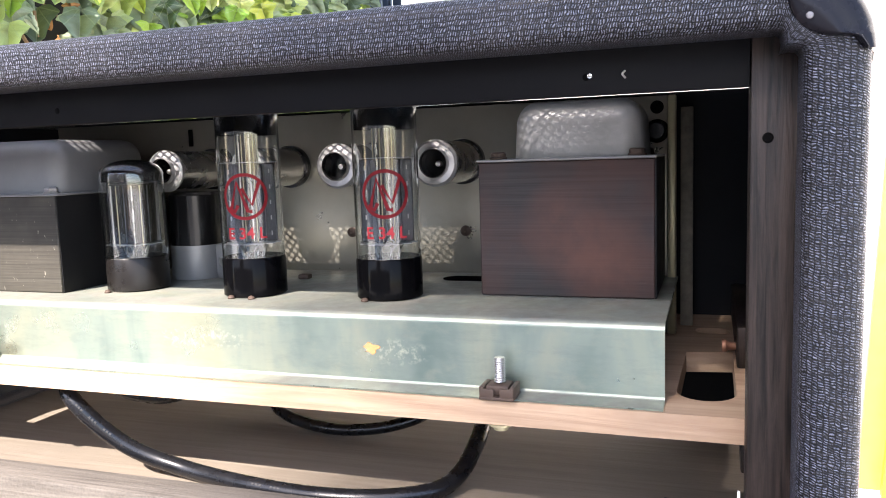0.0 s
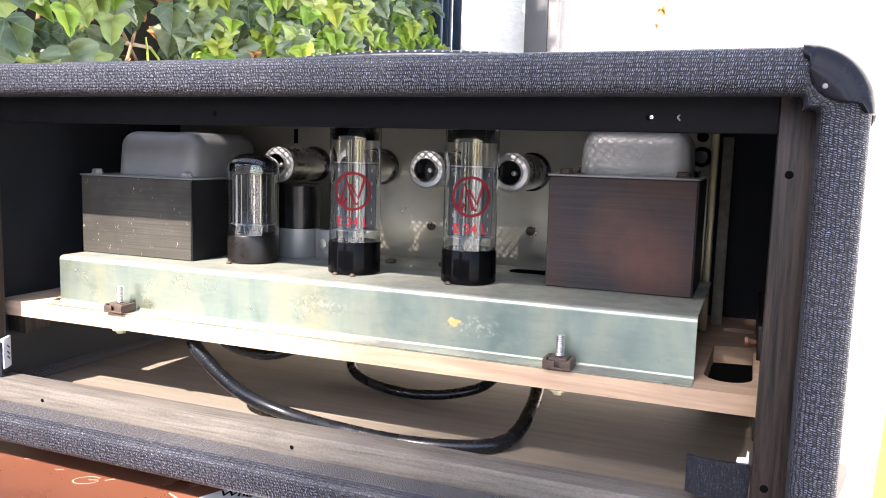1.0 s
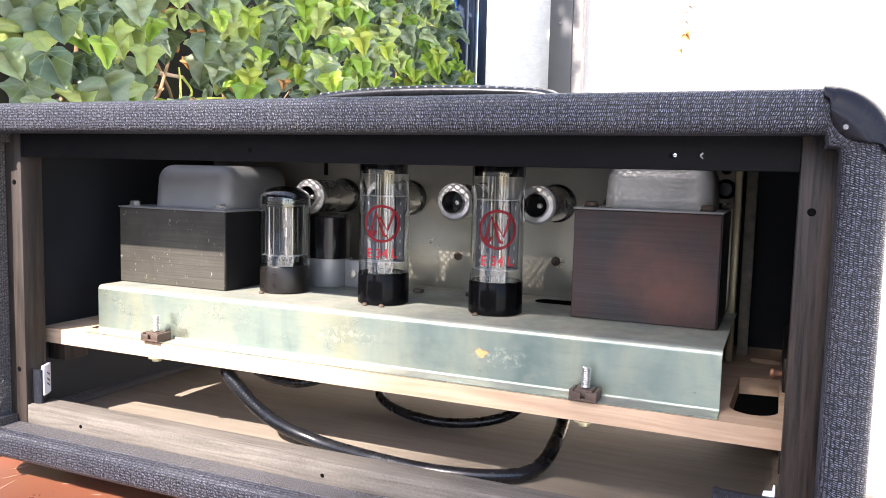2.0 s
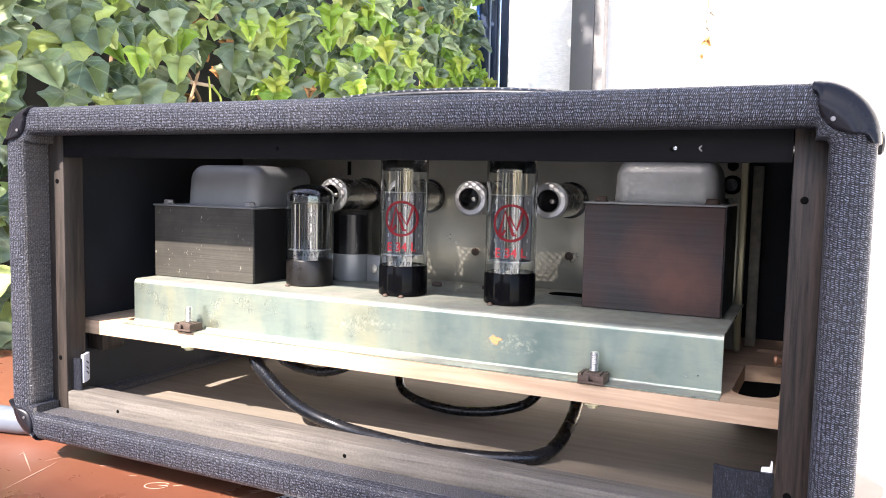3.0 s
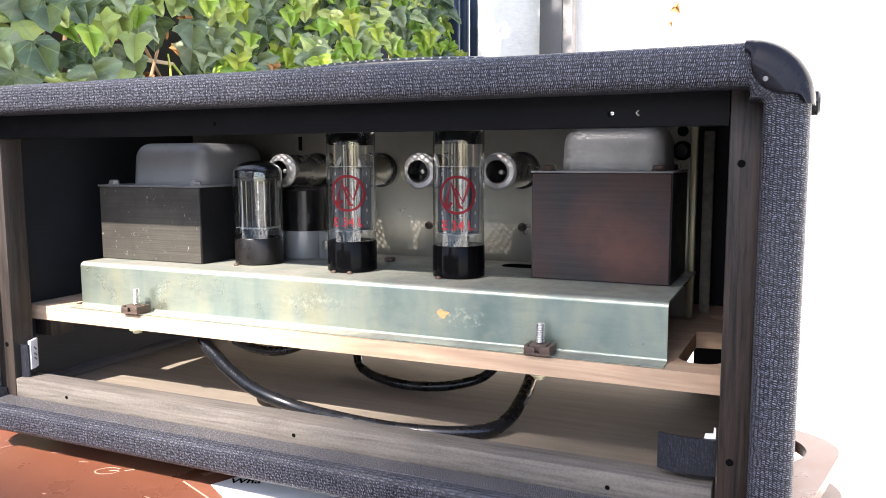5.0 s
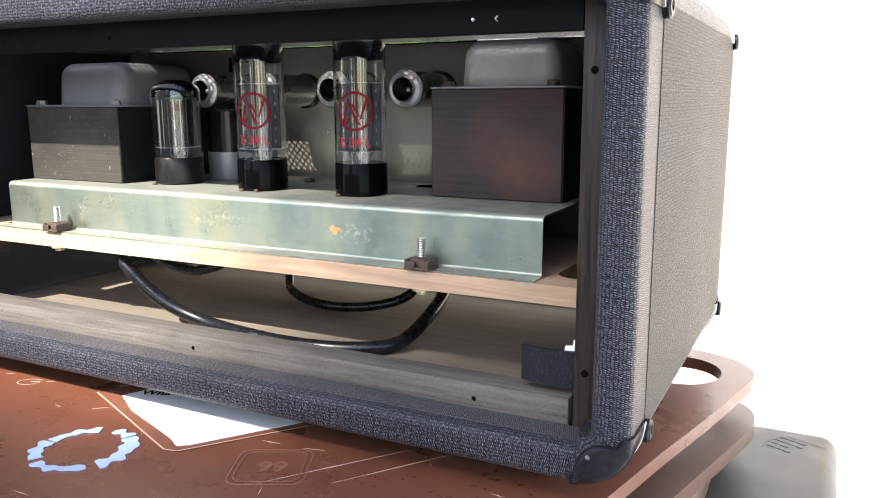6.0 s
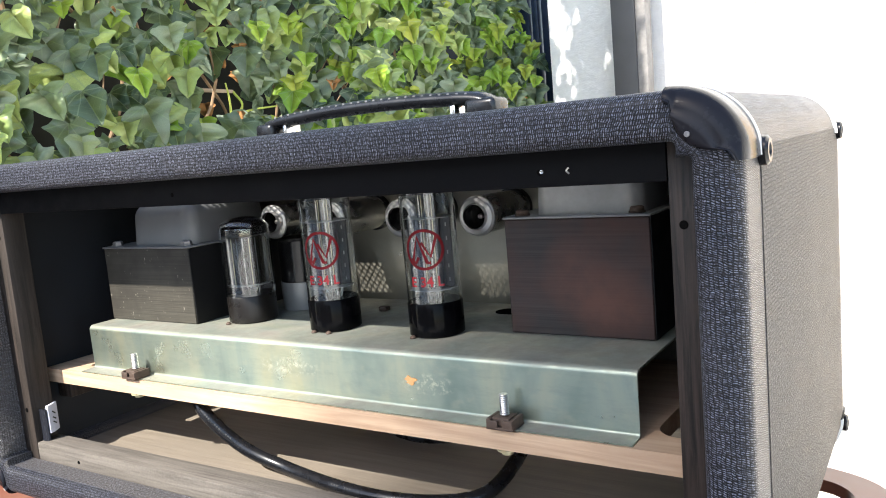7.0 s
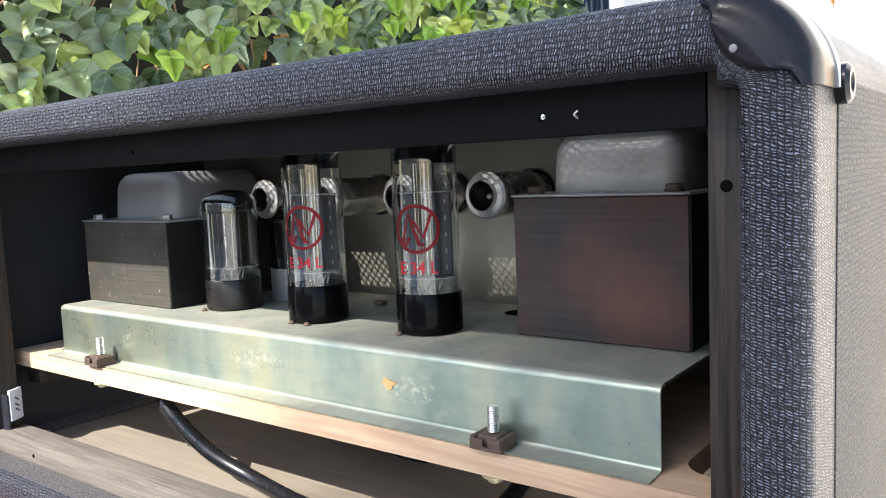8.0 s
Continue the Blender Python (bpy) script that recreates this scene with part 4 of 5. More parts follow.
def emblem(z, k=0.84):
    ring = stroke([(0.0155 * k * math.sin(2 * math.pi * i / 40), z + 0.0155 * k * math.cos(2 * math.pi * i / 40)) for i in range(41)], 0.0020)

    def line(points, w):
        return stroke([(x * k, z + y * k) for x, y in points], w)

    a = line([(-0.0105, -0.0100), (-0.0055, 0.0105), (0.0020, -0.0105), (0.0050, -0.0105)], 0.0023)
    b = line([(-0.0020, 0.0060), (0.0050, -0.0060), (0.0105, 0.0100)], 0.0021)
    c = line([(-0.0120, -0.0075), (-0.0075, -0.0105), (-0.0050, -0.0060)], 0.0023)
    return joined(ring, a, b, c)


def valve(x, y, r, height, base_h, base_mat, label, printed, group, turn):
    ob = thing("valve", (x, y, 0.1277), label, "vacuum tube", group)
    zb = 0.1278
    part("base", lathe([(0.0, 0.0), (r - 0.0006, 0.0), (r + 0.0004, 0.0008), (r + 0.0004, base_h - 0.0012), (r - 0.0002, base_h), (r - 0.002, base_h), (0.0, base_h - 0.001)], (x, y, zb), "z", 44), base_mat, ob, "glossy black base")
    tall = height > 0.1
    g = r if tall else r + 0.0008
    top = height
    dome = [(g * math.sin(radians(a)), top - 0.0095 + 0.0095 * math.cos(radians(a))) for a in range(0, 91, 9)]
    thin = [(max(rr - 0.0009, 0.0), hh - 0.0009 * max(0.0, 1 - rr / g)) for rr, hh in [(0.0, top)] + dome[1:] + [(g, top - 0.02), (g, base_h)]]
    part("bulb", lathe([(0.0, top)] + dome[1:] + [(g, top - 0.02), (g, base_h)] + thin[::-1], (x, y, zb), "z", 56), GLASS, ob, "clear glass bulb", shadow=False)
    gi = g - 0.0013
    cap = [(gi * math.sin(radians(a)), top - 0.0105 + 0.0095 * math.cos(radians(a))) for a in range(0, 91, 9)]
    part("getter_cap", lathe([(0.0, top - 0.001)] + cap[1:] + [(gi, top - (0.0205 if top > 0.1 else 0.0145))], (x, y, zb), "z", 44), GETTER, ob, "black mirror getter coating")
    mid = base_h + (top - base_h) * (0.60 if tall else 0.78)
    inner = gi * (0.31 if tall else 0.74)
    lo = base_h + 0.009
    part("getter_mirror", lathe([(0.0, 0.0), (inner, 0.0), (inner * 1.02, 0.012), (inner * 1.06, top - lo - 0.016), (0.0, top - lo - 0.015)], (x, y, zb + lo), "z", 32), GETTER_FADE if tall else GETTER_DARK, ob, "metal support with painted reflection streaks")
    lo = base_h + 0.009
    w, d = gi * 0.86, gi * 0.56
    # Rods, set close to add to the streaks drawn for reflections.
    for k in range(9):
        a = math.pi * (0.08 + 0.105 * k) - math.pi
        q = gi * (0.40 if tall else 0.80)
        rod = [(x + q * math.cos(a), y + q * math.sin(a), zb + lo - 0.002), (x + q * math.cos(a), y + q * math.sin(a), zb + top - 0.017)]
        part("rod", tube(rod, 0.00038 if k % 3 else 0.0006, 6, 2), (WIRE, BRASSY, ANODE)[k % 3], ob)
    plate = joined(box(-w, w, -0.0012, 0.0012, zb + lo, zb + mid, 0.0004, 1), box(-d * 0.9, -d * 0.5, -d * 0.6, d * 0.6, zb + lo, zb + mid, 0.0008, 1), box(d * 0.5, d * 0.9, -d * 0.6, d * 0.6, zb + lo, zb + mid, 0.0008, 1))
    part("anode", moved(plate, Matrix.Translation((x, y, 0)) @ Matrix.Rotation(radians(turn), 4, "Z")), ANODE, ob, "dark grey anode")
    for sx in (-1, 1) if tall else ():
        for k in range(5):
            z = zb + lo + (mid - lo) * (k + 0.5) / 5
            dx = Matrix.Rotation(radians(turn), 3, "Z") @ Vector((sx * w * 0.80, -0.0018, 0))
            part("rib", moved(box(-0.00035, 0.00035, -0.0004, 0.0004, -0.0013, 0.0013), Matrix.Translation((x + dx.x, y + dx.y, z)) @ Matrix.Rotation(radians(turn), 4, "Z")), MICA, ob)
    for z in (lo - 0.001, mid + 0.0006):
        notched = [(x + gi * (0.97 if k % 2 else 0.84) * math.cos(math.pi * k / 12), y + gi * (0.97 if k % 2 else 0.84) * math.sin(math.pi * k / 12)) for k in range(24)]
        part("mica_disc", sheet(notched, zb + z, 0.0005), MICA, ob, "pale mica spacer")
    for k in range(7):
        a = 2 * math.pi * k / 7
        part("lead_wire", tube([(x + 0.006 * math.cos(a), y + 0.006 * math.sin(a), zb + base_h - 0.002), (x + 0.0075 * math.cos(a), y + 0.0075 * math.sin(a), zb + base_h + 0.004), (x + 0.010 * math.cos(a + 0.4), y + 0.010 * math.sin(a + 0.4), zb + lo)], 0.0006, 6, 4), WIRE, ob)
    if printed:
        part("printed_emblem", wrapped(emblem(zb + 0.0612), g, x, y, turn), RED_DIM, ob, "red printed round emblem", smooth=False)
        part("printed_type", wrapped(moved(letters("E 34 L", 0.0095), Matrix.Translation((0, zb + 0.036, 0))), g, x, y, turn), RED, ob, "red printed letters", smooth=False)
    return ob


valve(0.0870, 0.1305, 0.0191, 0.1185, 0.0238, BAKELITE, "tall glass power valve with red print and a black base", True, "power valves", 20)
valve(-0.0030, 0.1275, 0.0191, 0.1185, 0.0238, BAKELITE, "tall glass power valve with red print and a black base", True, "power valves", 22)
valve(-0.0985, 0.1350, 0.0196, 0.0860, 0.0220, BAKELITE_DULL, "short glass rectifier valve with a dusty black base", False, "", 25)
for x, y in ((-0.106, 0.1135), (-0.008, 0.1075), (0.079, 0.111), (0.006, 0.1075)):
    tagged(part("crumb", lathe([(0.0, 0.0022), (0.0014, 0.0018), (0.0023, 0.0006), (0.0021, 0.0), (0.0, 0.0)], (x, y, 0.12765), "z", 9), RUST), "small rusty crumb on the chassis", "debris")


# ---- cables ----
def cable(points, radius, label, marks=()):
    ob = thing("cable", points[0], label, "cable")
    part("sheath", tube(points, radius, 16, 12), RUBBER, ob, "black rubber sheath")
    line = smooth_path(points, 60)
    for a, b in marks:
        for k in [k for k in range(a, b, 3) if (k * 7) % 5 < 3]:
            c, d = line[k], line[k + 1]
            way = (d - c).normalized()
            up = Vector((0.25, -0.75, 0.6)).normalized()
            up = (up - way * up.dot(way)).normalized()
            m = Matrix.Translation(c + up * (radius + 0.00005)) @ Matrix([(*way,), (*up.cross(way),), (*up,)]).transposed().to_4x4()
            part("printed_mark", moved(box(-0.0008, 0.0006, -0.0006, 0.0006, -0.0001, 0.0001), m), PRINT_GREY, ob)
    return ob


cable([(-0.125, 0.095, 0.0765), (-0.110, 0.080, 0.066), (-0.082, 0.090, 0.036), (-0.044, 0.098, 0.0205), (0.014, 0.089, 0.0187), (0.063, 0.087, 0.0187), (0.103, 0.098, 0.0187), (0.125, 0.117, 0.021), (0.131, 0.150, 0.032), (0.127, 0.190, 0.046), (0.118, 0.215, 0.0765)], 0.0052, "thick black mains cable looping from the shelf onto the cabinet floor", ((70, 112), (240, 268)))
cable([(-0.062, 0.245, 0.0765), (-0.060, 0.230, 0.030), (-0.035, 0.208, 0.0195), (0.016, 0.192, 0.0180), (0.058, 0.203, 0.0215), (0.082, 0.222, 0.034), (0.095, 0.240, 0.0765)], 0.0042, "black cable looping behind, under the shelf")
cable([(-0.135, 0.130, 0.0765), (-0.118, 0.125, 0.060), (-0.085, 0.130, 0.053), (-0.060, 0.140, 0.060), (-0.050, 0.150, 0.0765)], 0.0040, "short black cable loop under the shelf")

# ---- the crates underneath ----
crate = thing("brown_crate", (-0.2, 0.12, GROUND_Z), "brown plastic crate with a scratched glossy lid under the amplifier", "crate")
lid_ring = [(-0.75, -0.36), (0.17, -0.36), (0.235, -0.32), (0.30, 0.04)] + [(p.x, p.y) for p in smooth_path([(0.318, 0.12, 0), (0.338, 0.20, 0), (0.352, 0.265, 0), (0.3575, 0.295, 0), (0.355, 0.312, 0), (0.342, 0.331, 0), (0.318, 0.345, 0), (0.28, 0.355, 0)], 5)] + [(-0.75, 0.355)]
part("lid", holed(lid_ring, [ring_points(0.300, 0.288, 0.033, 28, 0.036)], TABLE - 0.010, TABLE), BROWN, crate, "glossy brown lid with a rounded grip hole")
part("rim", holed([(-0.74, -0.34), (0.19, -0.34), (0.25, -0.29), *[(p.x, p.y) for p in smooth_path([(0.318, 0.10, 0), (0.352, 0.235, 0), (0.3605, 0.278, 0), (0.358, 0.305, 0), (0.343, 0.325, 0), (0.31, 0.338, 0)], 5)], (-0.74, 0.338)], [round_rect(-0.70, 0.20, -0.30, 0.24, 0.03)], TABLE - 0.046, TABLE - 0.034), BROWN_DULL, crate, "dull brown crate rim")
part("body", box(-0.73, 0.235, -0.32, 0.33, GROUND_Z, TABLE - 0.0105, 0.012), BROWN_DULL, crate, "dull brown crate body")
part("end_wall", box(0.2355, 0.335, 0.12, 0.315, GROUND_Z, TABLE - 0.0465, 0.01), BROWN_DULL, crate)


def mark(name, outline, material, label, lift=0.0003, parent=crate):
    return part(name, sheet(outline, TABLE + lift, 0.0002), material, parent, label, smooth=False)


def scratch(x0, y0, x1, y1, w=0.0005):
    d = Vector((x1 - x0, y1 - y0)).normalized()
    n = Vector((-d.y, d.x)) * w
    mark("scratch", [(x0, y0), ((x0 + x1) / 2 + n.x, (y0 + y1) / 2 + n.y), (x1, y1), ((x0 + x1) / 2 - n.x, (y0 + y1) / 2 - n.y)], SCRATCH, "")


for row in ((0.17, 0.05, 0.11, -0.03), (0.20, 0.06, 0.15, -0.01), (-0.33, 0.03, -0.28, 0.0), (-0.28, 0.03, -0.262, -0.04)):
    scratch(*row)
random.seed(5)
for k in range(36):
    x, y, a = random.uniform(-0.42, 0.24), random.uniform(-0.12, 0.045), random.uniform(0, 6.3)
    l = random.uniform(0.004, 0.016)
    scratch(x, y, x + l * math.cos(a), y + l * math.sin(a), 0.0004)


def loop_band(cx, cy, rx, ry, w, a0, a1, rough, n=40, tilt=0.0):
    outer, inner = [], []
    for k in range(n + 1):
        a = radians(a0 + (a1 - a0) * k / n)
        j = noise.noise((k * 0.17 + cx * 50, cy * 40, 0.3)) * rough
        u = noise.noise((k * 0.13, cx * 30, 4.2)) * rough
        for ring, s in ((outer, 1 + w / 2 + j), (inner, 1 - w / 2 + u)):
            px, py = rx * s * math.cos(a), ry * s * math.sin(a)
            ring.append((cx + px * math.cos(tilt) - py * math.sin(tilt), cy + px * math.sin(tilt) + py * math.cos(tilt)))
    return outer + inner[::-1]


def flake(a0, a1, width, rough, n):
    """A ragged strip of paint along an arc."""
    ring = loop_band(-0.022, -0.042, 0.0295, 0.029, width, a0, a1, rough, n)
    bm = bmesh.new()
    outer = [bm.verts.new((x, y, TABLE + 0.0002)) for x, y in ring[: n + 1]]
    inner = [bm.verts.new((x, y, TABLE + 0.0002)) for x, y in ring[n + 1 :][::-1]]
    for k in range(n):
        bm.faces.new((outer[k], outer[k + 1], inner[k + 1], inner[k]))
    made = bmesh.ops.extrude_face_region(bm, geom=bm.faces[:])
    bmesh.ops.translate(bm, verts=[g for g in made["geom"] if isinstance(g, bmesh.types.BMVert)], vec=(0, 0, 0.0006))
    return part("paint_flake", bm, BLUEPAINT, crate, "flaking pale blue paint ring", smooth=False)


flake(-25, 62, 0.34, 0.15, 44)
flake(66, 98, 0.22, 0.12, 18)
flake(118, 182, 0.22, 0.10, 30)
flake(186, 238, 0.28, 0.12, 26)
flake(250, 322, 0.2, 0.10, 34)
mark("scribble", loop_band(-0.1665, 0.0255, 0.0095, 0.0062, 0.10, 30, 345, 0.05, tilt=0.5), SCRATCH, "scratched round scribble")
mark("scribble", [(-0.166, 0.0262), (-0.159, 0.0288), (-0.1592, 0.0296), (-0.166, 0.0270)], SCRATCH, "")
mark("scribble", [(-0.155, 0.031), (-0.150, 0.036), (-0.149, 0.0355), (-0.154, 0.0303)], SCRATCH, "")


def frame_ring(cx, cy, half, w, tilt):
    """A thin square outline with rounded corners, cut open at one corner."""
    outer = round_rect(-half, half, -half, half, half * 0.35, 5)
    inner = round_rect(-half + w, half - w, -half + w, half - w, half * 0.32, 5)
    ring = outer + outer[:1] + inner[:1] + inner[::-1]
    return [(cx + x * math.cos(tilt) - y * math.sin(tilt), cy + x * math.sin(tilt) + y * math.cos(tilt)) for x, y in ring]


mark("embossed_mark", frame_ring(0.104, -0.008, 0.024, 0.0010, 0.45), EMBOSS, "faint embossed square mark")
mark("embossed_mark", frame_ring(0.104, -0.008, 0.0205, 0.0007, 0.45), EMBOSS, "", 0.0004)
part("embossed_number", moved(letters("99", 0.019), Matrix.Translation((0.1075, -0.0135, TABLE + 0.0003)) @ Matrix.Rotation(radians(26), 4, "Z")), EMBOSS, crate, "faint embossed digits", smooth=False)

sticker = thing("paper_sticker", (0.0, 0.03, TABLE), "white paper sticker under clear tape on the crate lid", "sticker")
mark("tape", [(-0.098, 0.033), (0.026, -0.020), (0.036, -0.018), (0.115, 0.088), (0.05, 0.13), (-0.06, 0.10)], TAPE, "yellowed clear tape", 0.0004, sticker)
part("tape_edge", moved(stroke([(-0.098, 0.033), (0.026, -0.020), (0.036, -0.018), (0.115, 0.088)], 0.0014), Matrix.Translation((0, 0, TABLE + 0.00075))), SCRATCH, sticker, "pale edge of the tape", smooth=False)
mark("paper", [(-0.074, 0.036), (-0.045, 0.018), (-0.005, 0.003), (0.018, -0.006), (0.030, -0.013), (0.037, -0.008), (0.103, 0.085), (0.05, 0.12), (-0.05, 0.09)], WHITE, "white paper", 0.0008, sticker)
part("printed_word", moved(letters("Wha", 0.012), Matrix.Translation((-0.052, 0.0475, TABLE + 0.0013)) @ Matrix.Rotation(radians(22), 4, "Z")), INK, sticker, "black printed letters", smooth=False)

tub = thing("grey_box", (0.4, 0.36, GROUND_Z), "grey moulded plastic box beside the brown crate", "box")
tub_bm = box(0.30, 0.425, 0.20, 0.385, GROUND_Z, -0.100, 0.014, 4)
for v in tub_bm.verts:
    k = (v.co.z - GROUND_Z) / 0.37
    v.co.x += 0.012 * (1 - k)
part("body", moved(tub_bm, Matrix.Identity(4)), GREYBOX, tub, "grey plastic with moulded marks")
for k, dashes in enumerate(((7, 5, 8), (9, 6, 5), (5, 8), (6, 4, 6))):
    at = -0.014
    for w in dashes:
        bar = box(at, at + w * 0.001, -0.0016, 0.0016, 0, 0.0006)
        part("moulded_mark", moved(bar, Matrix.Translation((0.392 - 0.003 * k, 0.352 - 0.0075 * k, -0.1002)) @ Matrix.Rotation(radians(-25), 4, "Z")), GREYBOX, tub)
        at += w * 0.001 + 0.0018
part("moulded_mark", moved(stroke([(-0.016, -0.03), (-0.020, -0.008), (-0.012, 0.012), (0.022, 0.012)], 0.0012), Matrix.Translation((0.392, 0.345, -0.0997)) @ Matrix.Rotation(radians(-25), 4, "Z")), GREYBOX, tub, smooth=False)

tagged(part("loose_thread", tube([(0.318, 0.020, TABLE + 0.0004), (0.326, 0.008, TABLE + 0.003), (0.325, -0.004, TABLE + 0.0008), (0.332, -0.018, TABLE + 0.0006)], 0.0003, 6, 8), WHITE), "loose white thread on the crate lid", "thread")
tagged(part("pipe", tube([(-0.62, 0.02, TABLE + 0.0125), (-0.50, 0.045, TABLE + 0.0125), (-0.36, 0.065, TABLE + 0.0125), (-0.345, 0.12, TABLE + 0.0125)], 0.0124, 20, 8), PIPE), "blue-grey plastic pipe lying on the crate lid", "pipe")


# ---- the far yard ----
post = thing("steel_post", (-0.285, 1.65, GROUND_Z), "dark grey square post with a pale edge by a white wall", "post")
part("upright", box(-0.312, -0.252, 1.62, 1.68, GROUND_Z, 2.8, 0.003), POST, post, "grey painted upright")
part("edge_strip", box(-0.2515, -0.226, 1.625, 1.67, GROUND_Z, 2.8, 0.002), POST_PALE, post, "pale edge strip")
part("bolt", lathe([(0.004, 0), (0.004, 0.002), (0, 0.003)], (-0.285, 1.619, 0.62), "-y", 12), POST, post)
gate = thing("blue_gate", (-0.6, 1.83, GROUND_Z), "dark blue metal gate frame at the edge of the ivy", "gate")
for x, w, m in ((-0.568, 0.018, NAVY), (-0.607, 0.010, NAVY), (-0.640, 0.014, NAVY)):
    part("upright", box(x - w, x + w, 1.81, 1.84, GROUND_Z, 2.4, 0.003), m, gate, "dark blue upright")
part("strip", box(-0.662, -0.652, 1.80, 1.83, GROUND_Z, 2.4, 0.002), BLUE, gate, "bright blue strip")
for z in (0.3, 0.9):
    part("crossbar", box(-0.66, -0.56, 1.8405, 1.86, z, z + 0.03, 0.003), NAVY, gate)

plank = thing("yellow_board", (0.60, 1.34, GROUND_Z), "bright yellow painted board standing in the yard", "board")
part("board", moved(box(-0.022, 0.022, -0.01, 0.01, 0, 1.1, 0.003), Matrix.Translation((0.598, 1.34, GROUND_Z)) @ Matrix.Rotation(radians(4), 4, "Y")), YELLOW, plank)
plank = thing("orange_board", (0.56, 1.38, GROUND_Z), "orange stained wooden board behind the yellow one", "board")
part("board", moved(box(-0.03, 0.03, -0.01, 0.01, 0, 1.1, 0.003), Matrix.Translation((0.57, 1.38, GROUND_Z)) @ Matrix.Rotation(radians(3), 4, "Y")), ORANGE, plank)


# ---- ivy ----
def leaf_mesh(name, lobes, fold, curl, seed):
    """An ivy leaf in its own plane: stalk at the origin, tip along -y, one fold on the midrib."""
    rnd = random.Random(seed)
    half = [(0.0, 0.0), (0.10, 0.03), (0.24, 0.07), (0.36, 0.05), (0.48, -0.02), (0.60, -0.14), (0.48, -0.28), (0.39, -0.40), (0.33, -0.54), (0.23, -0.72), (0.10, -0.89), (0.0, -1.0)]
    if lobes == 0:
        half = [(0.0, 0.0), (0.10, 0.06), (0.24, 0.07), (0.36, 0.02), (0.44, -0.08), (0.48, -0.20), (0.45, -0.33), (0.39, -0.46), (0.31, -0.60), (0.21, -0.75), (0.09, -0.90), (0.0, -1.0)]
    if lobes == 2:
        half = [(0.0, 0.0), (0.08, 0.05), (0.20, 0.15), (0.34, 0.19), (0.36, 0.06), (0.45, -0.03), (0.63, -0.12), (0.46, -0.26), (0.36, -0.37), (0.31, -0.50), (0.20, -0.75), (0.0, -1.0)]
    last = len(half) - 1
    half = [(x * rnd.uniform(0.93, 1.07), y * rnd.uniform(0.96, 1.04)) if 0 < i < last else (x, y) for i, (x, y) in enumerate(half)]
    soft = [(max(p.x, 0.0), p.y) for p in smooth_path([(x, y, 0) for x, y in half], 3)]
    half, last = soft, len(soft) - 1
    bm = bmesh.new()
    uv = bm.loops.layers.uv.new("UVMap")

    def at(x, y):
        z = fold * abs(x) - curl * (y + 0.3) ** 2 + 0.03 * math.sin(9 * y + 7 * x + seed) + 0.02 * math.sin(21 * x + 13 * y + seed)
        return (x, y, z)

    spine = [bm.verts.new(at(0, y)) for y in (0.0, -0.10, -0.28, -0.5, -0.75, -1.0)]
    flat = {v: (v.co.x, v.co.y) for v in spine}
    tie = [v for v in (0, 0, 1, 1, 1, 2, 2, 3, 3, 4, 4) for _ in range(3)] + [5]
    for s in (1, -1):
        rim = [spine[0]] + [bm.verts.new(at(s * x, y)) for x, y in half[1:-1]] + [spine[-1]]
        for v in rim[1:-1]:
            flat[v] = (v.co.x, v.co.y)
        for i in range(last):
            ring = [rim[i], rim[i + 1], spine[tie[i + 1]], spine[tie[i]]]
            ring = [v for k, v in enumerate(ring) if v not in ring[:k]]
            if len(ring) >= 3:
                f = bm.faces.new(ring)
                for loop in f.loops:
                    loop[uv].uv = flat[loop.vert]
    me = bpy.data.meshes.new(name)
    bm.to_mesh(me)
    bm.free()
    for p in me.polygons:
        p.use_smooth = True
    return me


def ivy_x(y, z):
    """How far the growth stands out from the wall."""
    base = -0.74 + 0.10 * min(1.0, max(0.0, (y - 0.7) / 1.0))
    return base + 0.07 * noise.noise((y * 2.6, z * 2.6, 1.7)) + 0.04 * noise.noise((y * 7, z * 7, 3.1))


kinds = [leaf_mesh("leaf", (1, 2, 1, 0, 2, 1)[k % 6], 0.0 + 0.025 * (k % 4), 0.06 + 0.08 * (k % 3), k) for k in range(12)]
for me in kinds:
    me.materials.append(IVY)
young = [leaf_mesh("leaf", (1, 0, 1, 2)[k], 0.06, 0.12, 20 + k) for k in range(4)]
for me in young:
    me.materials.append(IVY_YOUNG_LIT)
ivy = thing("ivy", (-0.85, 1.0, GROUND_Z), "dense ivy covering the wall, dull green with sunlit yellow-green leaves", "ivy")
rnd = random.Random(11)


def leaf_pose(y, z, size, out=0.0):
    x = ivy_x(y, z) + rnd.uniform(-0.05, 0.03) + out
    face = Vector((0.75, rnd.gauss(-0.85, 0.4), rnd.gauss(0.25, 0.4))).normalized()
    down = Vector((0, rnd.gauss(0, 0.5), -1))
    down = (down - face * down.dot(face)).normalized()
    side = (-down).cross(face).normalized()
    m = Matrix((( *side,), (*(-down),), (*face,))).transposed().to_4x4()
    return Matrix.Translation((x, y, z)) @ m @ Matrix.Diagonal((size, size, size, 1))


spots = []
y = 0.05
while y < 1.80:
    for z in np.arange(-0.35, 1.24, 0.042):
        for k in range(2):
            spots.append((y + rnd.uniform(-0.03, 0.03), float(z) + rnd.uniform(-0.03, 0.03)))
    y += 0.042
spots = [s for s in spots if s[1] < 0.72 or rnd.random() < (0.9 if 1.0 < s[0] < 1.55 and s[1] > 0.9 else 0.42)]
spots = [s for s in spots if math.hypot(s[0] - 0.74, (s[1] - 0.40) * 1.3) > 0.085]
